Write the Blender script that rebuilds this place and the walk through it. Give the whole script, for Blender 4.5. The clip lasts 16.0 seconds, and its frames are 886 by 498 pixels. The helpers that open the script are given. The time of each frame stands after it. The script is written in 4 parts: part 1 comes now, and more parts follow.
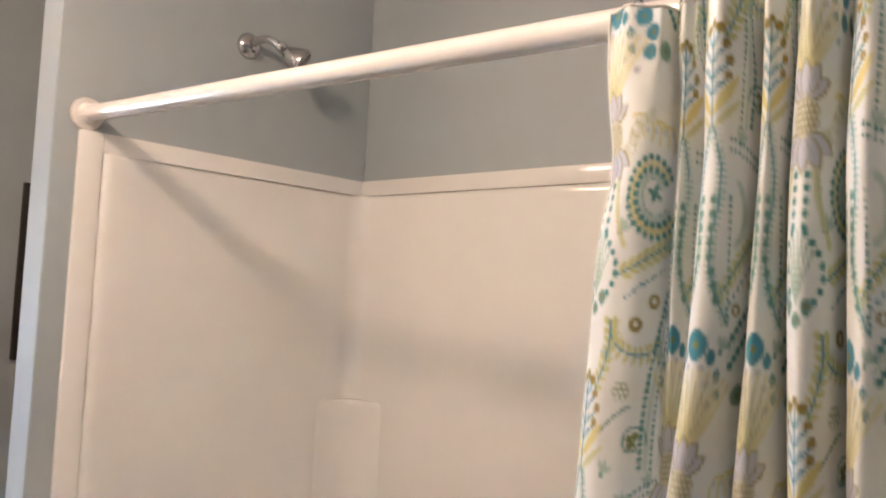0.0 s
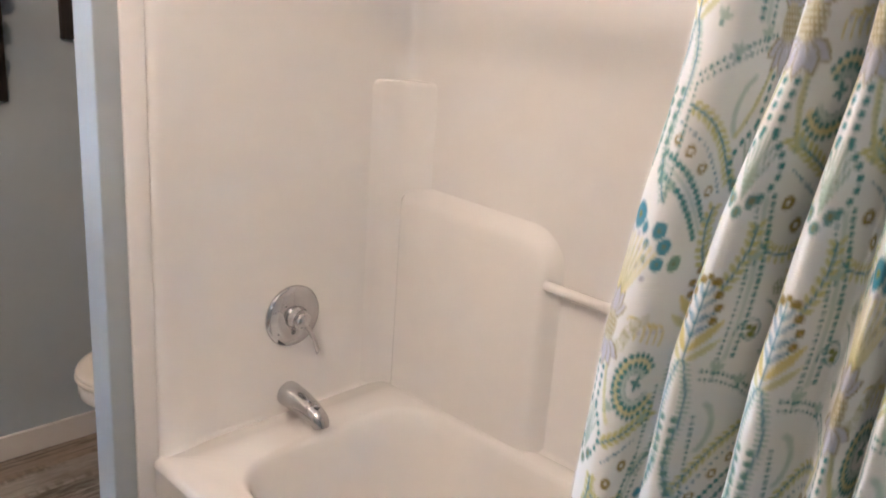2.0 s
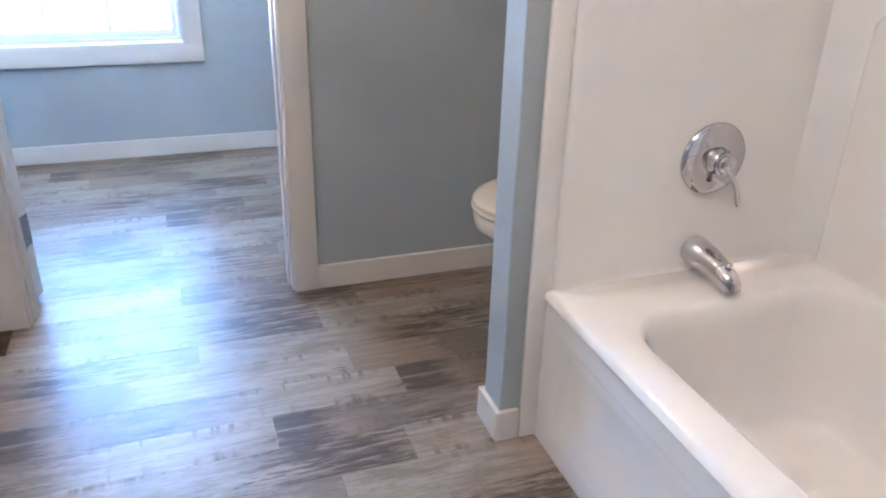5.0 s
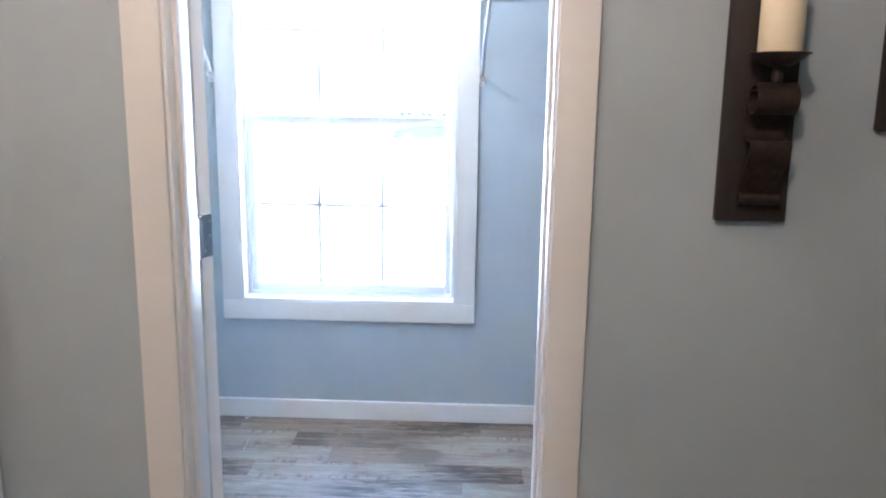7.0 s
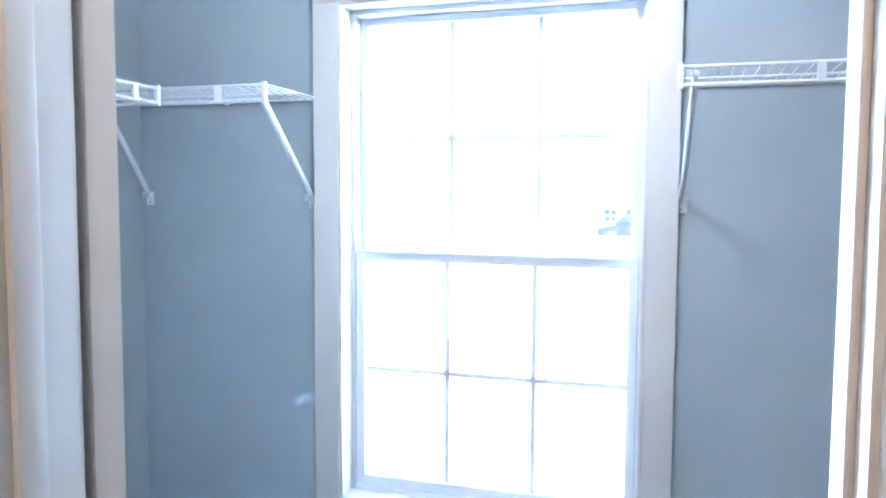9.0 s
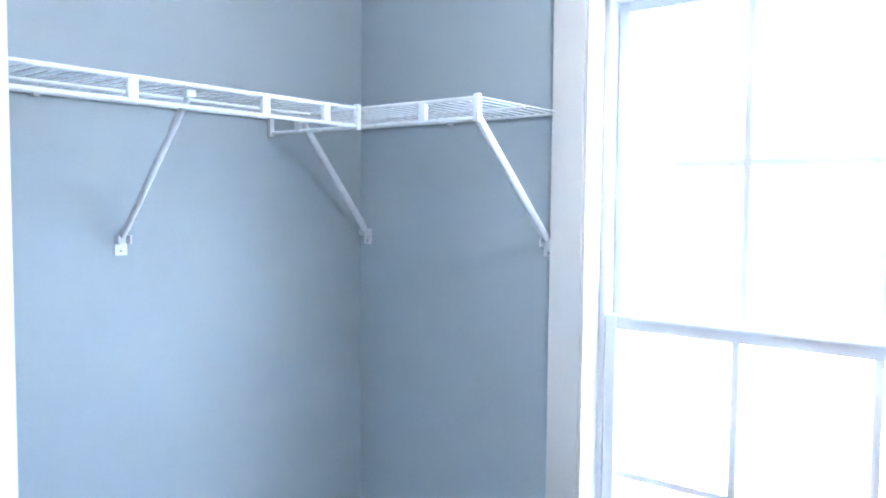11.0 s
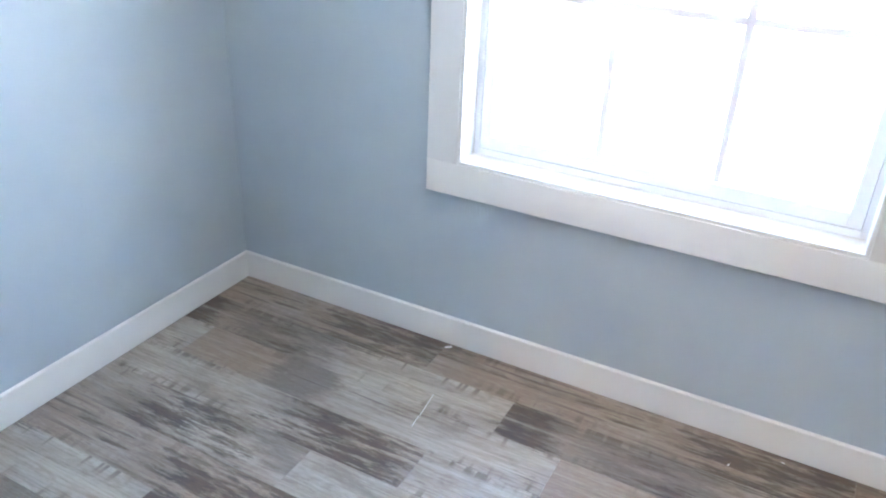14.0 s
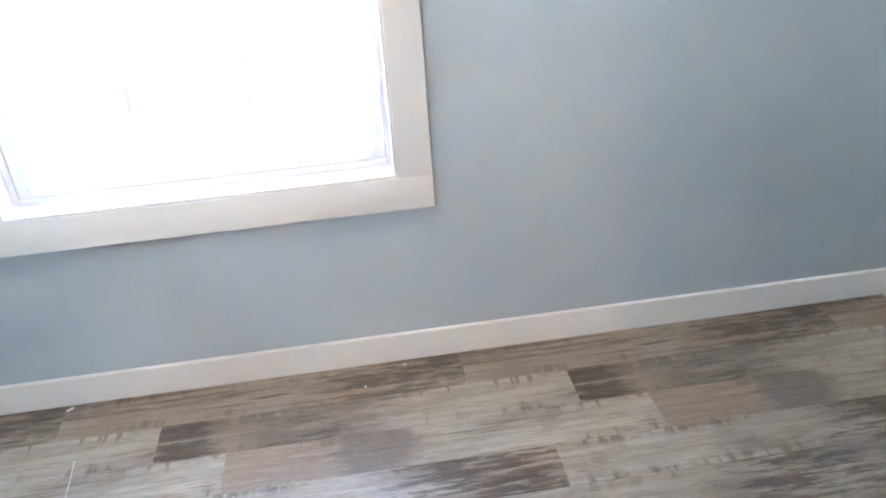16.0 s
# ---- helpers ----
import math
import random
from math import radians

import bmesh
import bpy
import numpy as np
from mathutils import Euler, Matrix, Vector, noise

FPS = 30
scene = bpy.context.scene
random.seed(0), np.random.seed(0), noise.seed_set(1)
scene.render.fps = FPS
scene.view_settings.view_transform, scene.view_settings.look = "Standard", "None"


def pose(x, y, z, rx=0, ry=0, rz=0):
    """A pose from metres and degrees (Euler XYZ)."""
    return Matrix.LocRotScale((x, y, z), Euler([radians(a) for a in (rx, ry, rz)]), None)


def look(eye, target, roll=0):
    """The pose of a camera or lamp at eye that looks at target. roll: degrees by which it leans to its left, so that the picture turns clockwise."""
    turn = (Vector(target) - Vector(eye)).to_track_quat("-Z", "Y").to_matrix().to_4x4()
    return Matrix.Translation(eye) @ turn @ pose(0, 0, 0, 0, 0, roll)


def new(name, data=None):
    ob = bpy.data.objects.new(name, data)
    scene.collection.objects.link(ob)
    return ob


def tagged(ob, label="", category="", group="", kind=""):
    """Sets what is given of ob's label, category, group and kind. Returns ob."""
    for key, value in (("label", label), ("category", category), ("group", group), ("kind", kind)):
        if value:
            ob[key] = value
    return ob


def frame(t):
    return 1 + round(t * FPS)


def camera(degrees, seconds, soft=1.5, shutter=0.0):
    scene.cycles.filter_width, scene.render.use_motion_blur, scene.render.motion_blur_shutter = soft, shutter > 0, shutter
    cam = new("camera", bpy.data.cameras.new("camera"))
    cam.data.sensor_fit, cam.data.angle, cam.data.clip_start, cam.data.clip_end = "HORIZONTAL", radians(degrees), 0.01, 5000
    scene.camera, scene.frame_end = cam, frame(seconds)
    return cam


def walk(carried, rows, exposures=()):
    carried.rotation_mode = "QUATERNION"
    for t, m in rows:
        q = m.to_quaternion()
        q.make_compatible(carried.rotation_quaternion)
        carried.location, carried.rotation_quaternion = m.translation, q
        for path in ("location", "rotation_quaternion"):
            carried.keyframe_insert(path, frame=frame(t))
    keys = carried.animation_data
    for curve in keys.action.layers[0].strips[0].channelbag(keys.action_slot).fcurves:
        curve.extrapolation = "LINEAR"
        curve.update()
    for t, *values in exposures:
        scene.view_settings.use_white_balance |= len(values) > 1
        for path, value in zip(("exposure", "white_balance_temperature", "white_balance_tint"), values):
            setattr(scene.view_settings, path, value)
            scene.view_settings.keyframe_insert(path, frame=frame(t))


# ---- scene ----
cam = camera(59.8, 16.0, 2.0)
PATH = [
    (0, (0.155, -0.048, 1.499), (1.65, 1.277, 1.605), 3.0),
    (0.5, (0.158, -0.043, 1.453), (1.635, 1.305, 1.43), 3.2),
    (1, (0.159, -0.04, 1.4), (1.625, 1.308, 1.216), 3.3),
    (1.5, (0.159, -0.025, 1.383), (1.597, 1.309, 0.992), 3.3),
    (2, (0.132, -0.003, 1.33), (1.543, 1.307, 0.79), 4.2),
    (2.5, (0.119, -0.011, 1.275), (1.464, 1.317, 0.62), 4.9),
    (3, (0.085, 0.029, 1.231), (1.368, 1.358, 0.464), 5.2),
    (5.3, (0.164, 0.266, 1.133), (0.643, 2.026, 0.314), 1.1),
    (5.5, (0.179, 0.324, 1.153), (0.576, 2.122, 0.374), 0.9),
    (6, (0.14, 0.47, 1.194), (0.392, 2.348, 0.552), 1.0),
    (6.5, (0.19, 0.644, 1.244), (0.273, 2.577, 0.739), 0.4),
    (7, (0.267, 0.859, 1.285), (0.193, 2.821, 0.901), 0.8),
    (7.5, (0.306, 1.082, 1.293), (0.124, 3.049, 0.978), -0.1),
    (8, (0.303, 1.33, 1.335), (0.05, 3.292, 1.039), -1.4),
    (8.5, (0.305, 1.579, 1.368), (-0.101, 3.523, 1.13), -0.8),
    (9, (0.299, 1.786, 1.381), (-0.298, 3.689, 1.235), 0.3),
    (9.5, (0.259, 1.993, 1.427), (-0.551, 3.82, 1.362), 1.2),
    (9.7, (0.246, 2.066, 1.451), (-0.652, 3.853, 1.411), 1.3),
    (11.8, (0.13, 2.392, 1.451), (-1.213, 3.857, 1.229), 0.2),
    (12, (0.134, 2.399, 1.419), (-1.198, 3.865, 1.143), 0.4),
    (12.5, (0.121, 2.391, 1.339), (-1.133, 3.88, 0.88), 1.5),
    (13, (0.065, 2.374, 1.275), (-1.054, 3.884, 0.59), 2.1),
    (13.5, (0.064, 2.352, 1.205), (-0.923, 3.87, 0.358), 2.6),
    (14, (0.090, 2.315, 1.133), (-0.719, 3.889, 0.202), 2.4),
    (14.5, (0.096, 2.309, 1.099), (-0.448, 3.952, 0.097), 1.0),
    (15, (0.11, 2.282, 1.088), (-0.166, 3.981, 0.071), -0.8),
    (15.5, (0.138, 2.242, 1.111), (0.064, 3.969, 0.104), -3.7),
    (16, (0.126, 2.201, 1.151), (0.314, 3.954, 0.207), -4.2),
]
WALK = [(t, look(eye, target, roll)) for t, eye, target, roll in PATH]
walk(cam, WALK, exposures=[
    (0.0, 5.70, 5550, 10), (2.0, 5.93, 5250, 10.5), (3.0, 5.96, 5100, 10.5), (5.5, 6.16, 4800, 8.5), (6.0, 6.20, 4850, 8), (7.0, 6.02, 4950, 8),
    (8.5, 5.74, 4950, 8), (9.5, 5.58, 4850, 8), (12.0, 5.80, 5250, 10), (13.0, 6.08, 5350, 10), (14.5, 6.24, 5700, 10), (16.0, 6.32, 5950, 10)])

# ---- light ----
world = bpy.data.worlds.new("sky")
scene.world = world
world.use_nodes = True
wn = world.node_tree.nodes
sky = wn.new("ShaderNodeTexSky")
sky.sky_type, sky.sun_disc = 'NISHITA', False
sky.sun_elevation, sky.sun_rotation = radians(34), radians(104)
sky.dust_density, sky.air_density = 3.0, 1.0
wn["Background"].inputs["Strength"].default_value = 0.15
world.node_tree.links.new(sky.outputs[0], wn["Background"].inputs["Color"])


def lamp(name, kind, m, energy, color, **rest):
    data = bpy.data.lights.new(name, kind)
    data.energy, data.color = energy, color
    for key, value in rest.items():
        if key == "size":
            data.shadow_soft_size = value
        if key == "angle":
            data.angle = value
    ob = new(name, data)
    ob.matrix_world = m
    return ob


lamp("sun", 'SUN', look((10, -2.5, 7), (0, 0, 0)), 2.5, (1.0, 0.95, 0.88), angle=radians(4))
WARM = (1.0, 0.662, 0.42)
lamp("bath_bulb", 'POINT', pose(-0.02, 1.72, 2.30), 0.16, WARM, size=0.07)
lamp("bath_bulb", 'POINT', pose(-0.02, 0.70, 2.30), 0.86, WARM, size=0.07)
lamp("closet_bulb", 'POINT', pose(0.02, 3.02, 2.30), 0.52, (1.0, 0.87, 0.76), size=0.03)


# ---- materials ----
class Nodes:
    """A material under construction: small wrappers round its nodes."""

    def __init__(self, name):
        self.mat = bpy.data.materials.new(name)
        self.mat.use_nodes = True
        self.tree = self.mat.node_tree
        self.shader = self.tree.nodes["Principled BSDF"]

    def put(self, socket, value):
        if hasattr(value, "is_output"):
            self.tree.links.new(value, socket)
        elif isinstance(value, tuple) and len(value) == 3 and socket.type == 'RGBA':
            socket.default_value = (*value, 1)
        else:
            socket.default_value = value

    def node(self, kind, outlet=0, **ins):
        n = self.tree.nodes.new(kind)
        for key, value in ins.items():
            self.put(n.inputs[key.replace("_", " ")], value)
        return n.outputs[outlet]

    def m(self, op, a, b=0.0, c=0.0):
        n = self.tree.nodes.new("ShaderNodeMath")
        n.operation = op
        for k, v in enumerate((a, b, c)):
            self.put(n.inputs[k], v)
        return n.outputs[0]

    def mix(self, fac, a, b, mode='MIX'):
        n = self.tree.nodes.new("ShaderNodeMix")
        n.data_type, n.blend_type = 'RGBA', mode
        self.put(n.inputs[0], fac)
        self.put(n.inputs[6], a)
        self.put(n.inputs[7], b)
        return n.outputs[2]

    def ramp(self, fac, lo, hi, a=0.0, b=1.0):
        n = self.tree.nodes.new("ShaderNodeMapRange")
        n.clamp = True
        for k, v in enumerate((fac, lo, hi, a, b)):
            self.put(n.inputs[k], v)
        return n.outputs[0]

    def coords(self, which="Object", scale=(1, 1, 1), offset=None):
        tc = self.tree.nodes.new("ShaderNodeTexCoord").outputs[which]
        mp = self.tree.nodes.new("ShaderNodeMapping")
        self.put(mp.inputs[0], tc)
        mp.inputs["Scale"].default_value = scale
        if offset is not None:
            self.put(mp.inputs["Location"], offset)
        return mp.outputs[0]

    def noise(self, vec, scale, detail=3.0, rough=0.55):
        return self.node("ShaderNodeTexNoise", Vector=vec, Scale=scale, Detail=detail, Roughness=rough)

    def bump(self, height, strength, distance=0.01):
        n = self.tree.nodes.new("ShaderNodeBump")
        n.inputs["Strength"].default_value, n.inputs["Distance"].default_value = strength, distance
        self.put(n.inputs["Height"], height)
        self.put(self.shader.inputs["Normal"], n.outputs[0])

    def set(self, **ins):
        for key, value in ins.items():
            self.put(self.shader.inputs[key.replace("_", " ")], value)
        return self.mat


def painted(name, color, rough=0.5, grain=220.0, bump=0.12, spread=0.06):
    n = Nodes(name)
    c = n.coords()
    big, fine = n.noise(c, 2.2, 4), n.noise(c, grain, 2)
    dark = tuple(v * (1 - spread) for v in color)
    light = tuple(min(1, v * (1 + spread)) for v in color)
    n.bump(n.m('ADD', fine, n.m('MULTIPLY', n.noise(c, 18, 2), 0.6)), bump, 0.002)
    return n.set(Base_Color=n.mix(n.ramp(big, 0.3, 0.7), dark, light),
                 Roughness=n.ramp(n.noise(c, 9, 3), 0.3, 0.7, rough - 0.05, rough + 0.06))


def shiny(name, color, rough, metal=0.0, wear=0.05, scale=30.0, coat=0.0):
    n = Nodes(name)
    c = n.coords()
    return n.set(Base_Color=n.mix(n.ramp(n.noise(c, scale, 4), 0.35, 0.65), tuple(v * (1 - wear) for v in color), color),
                 Roughness=n.ramp(n.noise(c, scale * 3, 3), 0.3, 0.7, rough * (0.8 if scale > 5 else 0.98), rough * (1.25 if scale > 5 else 1.02)), Metallic=metal, Coat_Weight=coat)


def moulded_acrylic():
    """Glossy white gel coat, very slightly wavy."""
    n = Nodes("tub_acrylic")
    c = n.coords()
    n.bump(n.noise(c, 5.0, 2, 0.4), 0.10, 0.02)
    return n.set(Base_Color=n.mix(n.ramp(n.noise(c, 6.0, 4), 0.35, 0.65), (0.785, 0.778, 0.758), (0.805, 0.798, 0.778)),
                 Roughness=n.ramp(n.noise(c, 14.0, 3), 0.3, 0.7, 0.045, 0.07), Coat_Weight=0.3, Coat_Roughness=0.03)


WALL = painted("wall_paint", (0.362, 0.406, 0.433), 0.55)
CEIL = painted("ceiling_paint", (0.78, 0.78, 0.76), 0.8, 60.0, 0.4)
TRIM = painted("trim_paint", (0.635, 0.615, 0.58), 0.38, 90.0, 0.05, 0.02)
DOORPAINT = painted("door_paint", (0.74, 0.74, 0.725), 0.35, 120.0, 0.05, 0.02)
VINYL = shiny("window_vinyl", (0.81, 0.82, 0.83), 0.32, wear=0.03)
ACRYLIC = moulded_acrylic()
PORCELAIN = shiny("porcelain", (0.78, 0.75, 0.69), 0.10, wear=0.02, scale=4.0, coat=0.5)
SEATPLASTIC = shiny("toilet_seat_plastic", (0.76, 0.71, 0.62), 0.25, wear=0.02, scale=3.0)
CHROME = shiny("chrome", (0.57, 0.57, 0.59), 0.07, 1.0, 0.08)
NICKEL = shiny("brushed_nickel", (0.50, 0.50, 0.51), 0.36, 1.0, 0.1, 60.0)
HINGE = shiny("hinge_steel", (0.34, 0.35, 0.37), 0.36, 1.0, 0.15, 60.0)
WIRE = shiny("white_coated_wire", (0.74, 0.75, 0.76), 0.3, wear=0.03)
RODWHITE = shiny("white_enamel", (0.72, 0.70, 0.68), 0.22, wear=0.02)
WAX = shiny("candle_wax", (0.78, 0.68, 0.47), 0.45, wear=0.08, scale=14.0)
BRONZE = shiny("floor_register_bronze", (0.105, 0.075, 0.05), 0.42, 0.6, 0.25, 40.0)
IRON = shiny("rusted_iron", (0.045, 0.031, 0.024), 0.55, 0.55, 0.4, 45.0)
BLACK = shiny("dark_gap", (0.015, 0.015, 0.016), 0.6)
RED = shiny("red_mark", (0.55, 0.06, 0.04), 0.4)
RUBBERGREY = shiny("nozzle_rubber", (0.10, 0.10, 0.11), 0.5)


def dark_wood():
    n = Nodes("dark_stained_wood")
    c = n.coords(scale=(18, 18, 1.3))
    g = n.noise(c, 3.0, 6, 0.65)
    n.bump(g, 0.5, 0.003)
    return n.set(Base_Color=n.mix(n.ramp(g, 0.3, 0.72), (0.005, 0.004, 0.003), (0.024, 0.016, 0.011)), Roughness=0.62)


def pane_glass():
    n = Nodes("window_glass")
    return n.set(Base_Color=(0.97, 0.985, 0.98), Roughness=0.0, Transmission_Weight=1.0, IOR=1.45)


def plank_vinyl(seed, worn, tan, grey, saw):
    """One of the boards' prints: weathered, saw-marked, pale greige. worn, tan, grey, saw: (place along the board, half length, strength) of its
    dark ragged wear, its brown and grey clouds and its saw ticks; the same board comes again along a row."""
    n = Nodes("weathered_vinyl_plank")
    uv = n.tree.nodes.new("ShaderNodeUVMap").outputs[0]
    sep = n.tree.nodes.new("ShaderNodeSeparateXYZ")
    n.put(sep.inputs[0], uv)
    s, rim = sep.outputs[0], n.m('ABSOLUTE', sep.outputs[1])
    info = n.tree.nodes.new("ShaderNodeObjectInfo").outputs["Random"]

    def at(scale):
        mp = n.tree.nodes.new("ShaderNodeMapping")
        n.put(mp.inputs[0], uv)
        mp.inputs["Scale"].default_value = scale
        mp.inputs["Location"].default_value = (seed * 7.3, seed * 3.1, seed * 1.7)
        return mp.outputs[0]

    def patches(spots):
        total = 0.0
        for place, half, strength in spots:
            total = n.m('ADD', total, n.m('MULTIPLY', n.ramp(n.m('ABSOLUTE', n.m('SUBTRACT', s, place)), half, half * 0.35), strength))
        return total

    cloud = n.noise(at((3.2, 12.0, 1)), 1.0, 5, 0.6)
    streak = n.noise(at((9.0, 190.0, 1)), 1.0, 6, 0.65)
    fine = n.noise(at((60.0, 420.0, 1)), 1.0, 4, 0.6)
    smear = n.noise(at((18.0, 46.0, 1)), 1.0, 7, 0.70)
    lane = n.noise(at((2.2, 16.0, 1)), 1.0, 3, 0.5)
    col = n.mix(n.ramp(n.m('ADD', n.m('MULTIPLY', cloud, 0.7), n.m('MULTIPLY', smear, 0.3)), 0.40, 0.60), (0.190, 0.164, 0.132), (0.405, 0.368, 0.308))
    warm = n.ramp(n.m('ADD', n.m('MULTIPLY', patches(tan), 0.22), n.m('MULTIPLY', n.m('ADD', cloud, smear), 0.5)), 0.52, 0.68)
    col = n.mix(n.m('MULTIPLY', warm, 0.62), col, (0.195, 0.130, 0.080))
    dull = n.ramp(n.m('ADD', n.m('MULTIPLY', patches(grey), 0.22), n.m('MULTIPLY', n.m('ADD', lane, smear), 0.5)), 0.53, 0.70)
    col = n.mix(n.m('MULTIPLY', dull, 0.85), col, (0.118, 0.099, 0.080))
    col = n.mix(n.m('MULTIPLY', n.ramp(streak, 0.47, 0.66), 0.40), col, (0.105, 0.072, 0.046))
    col = n.mix(n.m('MULTIPLY', n.ramp(fine, 0.52, 0.66), 0.20), col, (0.44, 0.415, 0.37))
    body = n.noise(at((5.0, 64.0, 1)), 1.0, 6, 0.7)
    col = n.mix(n.m('MULTIPLY', n.ramp(body, 0.50, 0.66), 0.40), col, (0.135, 0.096, 0.064))
    col = n.mix(n.m('MULTIPLY', n.ramp(body, 0.46, 0.34), 0.28), col, (0.46, 0.425, 0.37))
    # dark, ragged wear along the grain
    rag = n.noise(at((11.0, 78.0, 1)), 1.0, 9, 0.74)
    wide = n.noise(at((4.5, 34.0, 1)), 1.0, 6, 0.7)
    wear = n.m('ADD', n.m('MULTIPLY', n.m('ADD', rag, wide), 0.5), n.m('MULTIPLY', patches(worn), 0.145))
    band = n.ramp(n.m('ADD', wear, n.m('MULTIPLY', n.m('SUBTRACT', fine, 0.5), 0.12)), 0.560, 0.635)
    dark = n.mix(n.ramp(smear, 0.40, 0.62), (0.036, 0.026, 0.019), (0.085, 0.053, 0.032))
    col = n.mix(n.m('MULTIPLY', band, 0.92), col, dark)
    # saw ticks across the board, deepest at its edges
    comb = n.noise(at((46.0, 5.0, 1)), 1.0, 2, 0.5)
    ticks = n.m('MULTIPLY', n.ramp(comb, 0.52, 0.62), n.m('MULTIPLY', n.ramp(rim, 0.022, 0.054), n.ramp(n.m('ADD', lane, n.m('MULTIPLY', patches(saw), 0.25)), 0.50, 0.66)))
    col = n.mix(n.m('MULTIPLY', ticks, 0.72), col, (0.075, 0.052, 0.036))
    # thin dark cracks along the grain
    crack = n.m('MULTIPLY', n.ramp(n.noise(at((3.0, 130.0, 1)), 1.0, 3, 0.5), 0.63, 0.68), n.ramp(lane, 0.42, 0.56))
    col = n.mix(n.m('MULTIPLY', crack, 0.75), col, (0.060, 0.042, 0.030))
    col = n.mix(n.ramp(info, 0, 1, 0.0, 0.10), col, (0.20, 0.18, 0.16))
    n.bump(n.m('SUBTRACT', streak, n.m('MULTIPLY', n.m('ADD', ticks, band), 0.5)), 0.10, 0.002)
    return n.set(Base_Color=col, Roughness=n.ramp(streak, 0.3, 0.7, 0.30, 0.42), Specular_IOR_Level=0.60)


TILE_U, TILE_V = 0.230, 0.560      # repeat of the curtain's print, across and down


def paisley_tile():
    """The print's repeat, drawn dot by dot and leaf by leaf on a grid of 1 mm: two columns in half drop, paisleys between them."""
    w, h = round(TILE_U * 1000), round(TILE_V * 1000)
    white, teal, blue, pale = (0.80, 0.825, 0.825), (0.045, 0.235, 0.25), (0.06, 0.25, 0.36), (0.40, 0.54, 0.50)
    olive, yellow, green, lilac, lime = (0.25, 0.20, 0.045), (0.66, 0.60, 0.26), (0.33, 0.36, 0.12), (0.55, 0.57, 0.66), (0.55, 0.56, 0.26)
    cloth = np.empty((h, w, 3))
    cloth[:] = white

    def blot(u, v, reach, cover, ink, weight=1.0):
        us, vs = np.arange(math.floor(u - reach), math.ceil(u + reach) + 1), np.arange(math.floor(v - reach), math.ceil(v + reach) + 1)
        du, dv = np.meshgrid(us - u, vs - v)
        k = np.clip(cover(du, dv), 0, 1)[..., None] * weight
        at = np.ix_(vs % h, us % w)
        cloth[at] = cloth[at] * (1 - k) + np.array(ink) * k

    def draw(u0, v0, flip):
        """A pen for one copy of the motifs: millimetres from (u0, v0), v down, mirrored where flip is -1."""
        def dot(u, v, r, ink, weight=1.0):
            blot(u0 + flip * u, v0 + v, r + 2, lambda x, y: r + 0.5 - np.hypot(x, y), ink, weight)

        def ring(u, v, r, thick, ink, weight=1.0):
            blot(u0 + flip * u, v0 + v, r + thick + 2, lambda x, y: thick / 2 + 0.5 - abs(np.hypot(x, y) - r), ink, weight)

        def leaf(u, v, length, width, angle, ink, weight=1.0):
            """A pointed leaf that starts at (u, v) and grows towards angle, 0 to the right and 90 up."""
            ca, sa = math.cos(radians(angle)), -math.sin(radians(angle))
            def cover(x, y):
                x = x * flip
                p, q = x * ca + y * sa, y * ca - x * sa
                return width / 2 * (1 - (p / (length / 2)) ** 2) + 0.4 - abs(q)
            mu, mv = u + ca * length / 2, v + sa * length / 2
            blot(u0 + flip * mu, v0 + mv, length / 2 + width + 2, cover, ink, weight)

        def line(pts, r, ink, weight=1.0):
            for (a, b), (c, d) in zip(pts, pts[1:]):
                n = max(1, int(math.hypot(c - a, d - b)))
                for k in range(n):
                    dot(a + (c - a) * k / n, b + (d - b) * k / n, r, ink, weight)

        def string(pts, step, r, ink, weight=1.0):
            """Dots at even steps along a line."""
            left = 0.0
            for (a, b), (c, d) in zip(pts, pts[1:]):
                n = math.hypot(c - a, d - b)
                while left < n:
                    dot(a + (c - a) * left / n, b + (d - b) * left / n, r, ink, weight)
                    left += step
                left -= n

        def bend(f, lo, hi, n=40):
            return [f(lo + (hi - lo) * k / n) for k in range(n + 1)]

        def frond(pts, step, size, ink, lean=42):
            """Leaves in pairs along a stem."""
            left = step / 2
            for (a, b), (c, d) in zip(pts, pts[1:]):
                n, way = math.hypot(c - a, d - b), math.degrees(math.atan2(-(d - b), c - a))
                while left < n:
                    for side in (-1, 1):
                        leaf(a + (c - a) * left / n, b + (d - b) * left / n, size * 1.2, size * 0.56, way + side * lean, ink)
                    left += step
                left -= n
            line(pts, 1.0, blue)

        def blossom(u, v, r, ink, heart):
            for k in range(14):
                dot(u + r * 0.8 * math.cos(0.449 * k), v + r * 0.8 * math.sin(0.449 * k), r * 0.26, ink)
            dot(u, v, r * 0.82, ink)
            dot(u, v, r * 0.30, heart)
        return dot, ring, leaf, line, string, bend, frond, blossom

    def side(u0, v0, flip):
        """The curled paisley with its sprigs, rings and scrolls."""
        dot, ring, leaf, line, string, bend, frond, blossom = draw(u0, v0, flip)
        # plume over the paisley
        for k in range(5):
            line(bend(lambda t: (-22 + k * 9 + 10 * math.sin(t), 44 + k * 2 - 14 * math.cos(t)), -0.6, 2.2, 14), 1.1, yellow)
            dot(-20 + k * 10, 44, 2.6, lilac, 0.7)
        for k in range(4):
            leaf(-27 + k * 5, 66 - k * 9, 17, 11, 150 - 30 * k, (0.66, 0.68, 0.62))
            ring(-29 + k * 4, 60 - k * 8, 6, 1.0, green, 0.8)
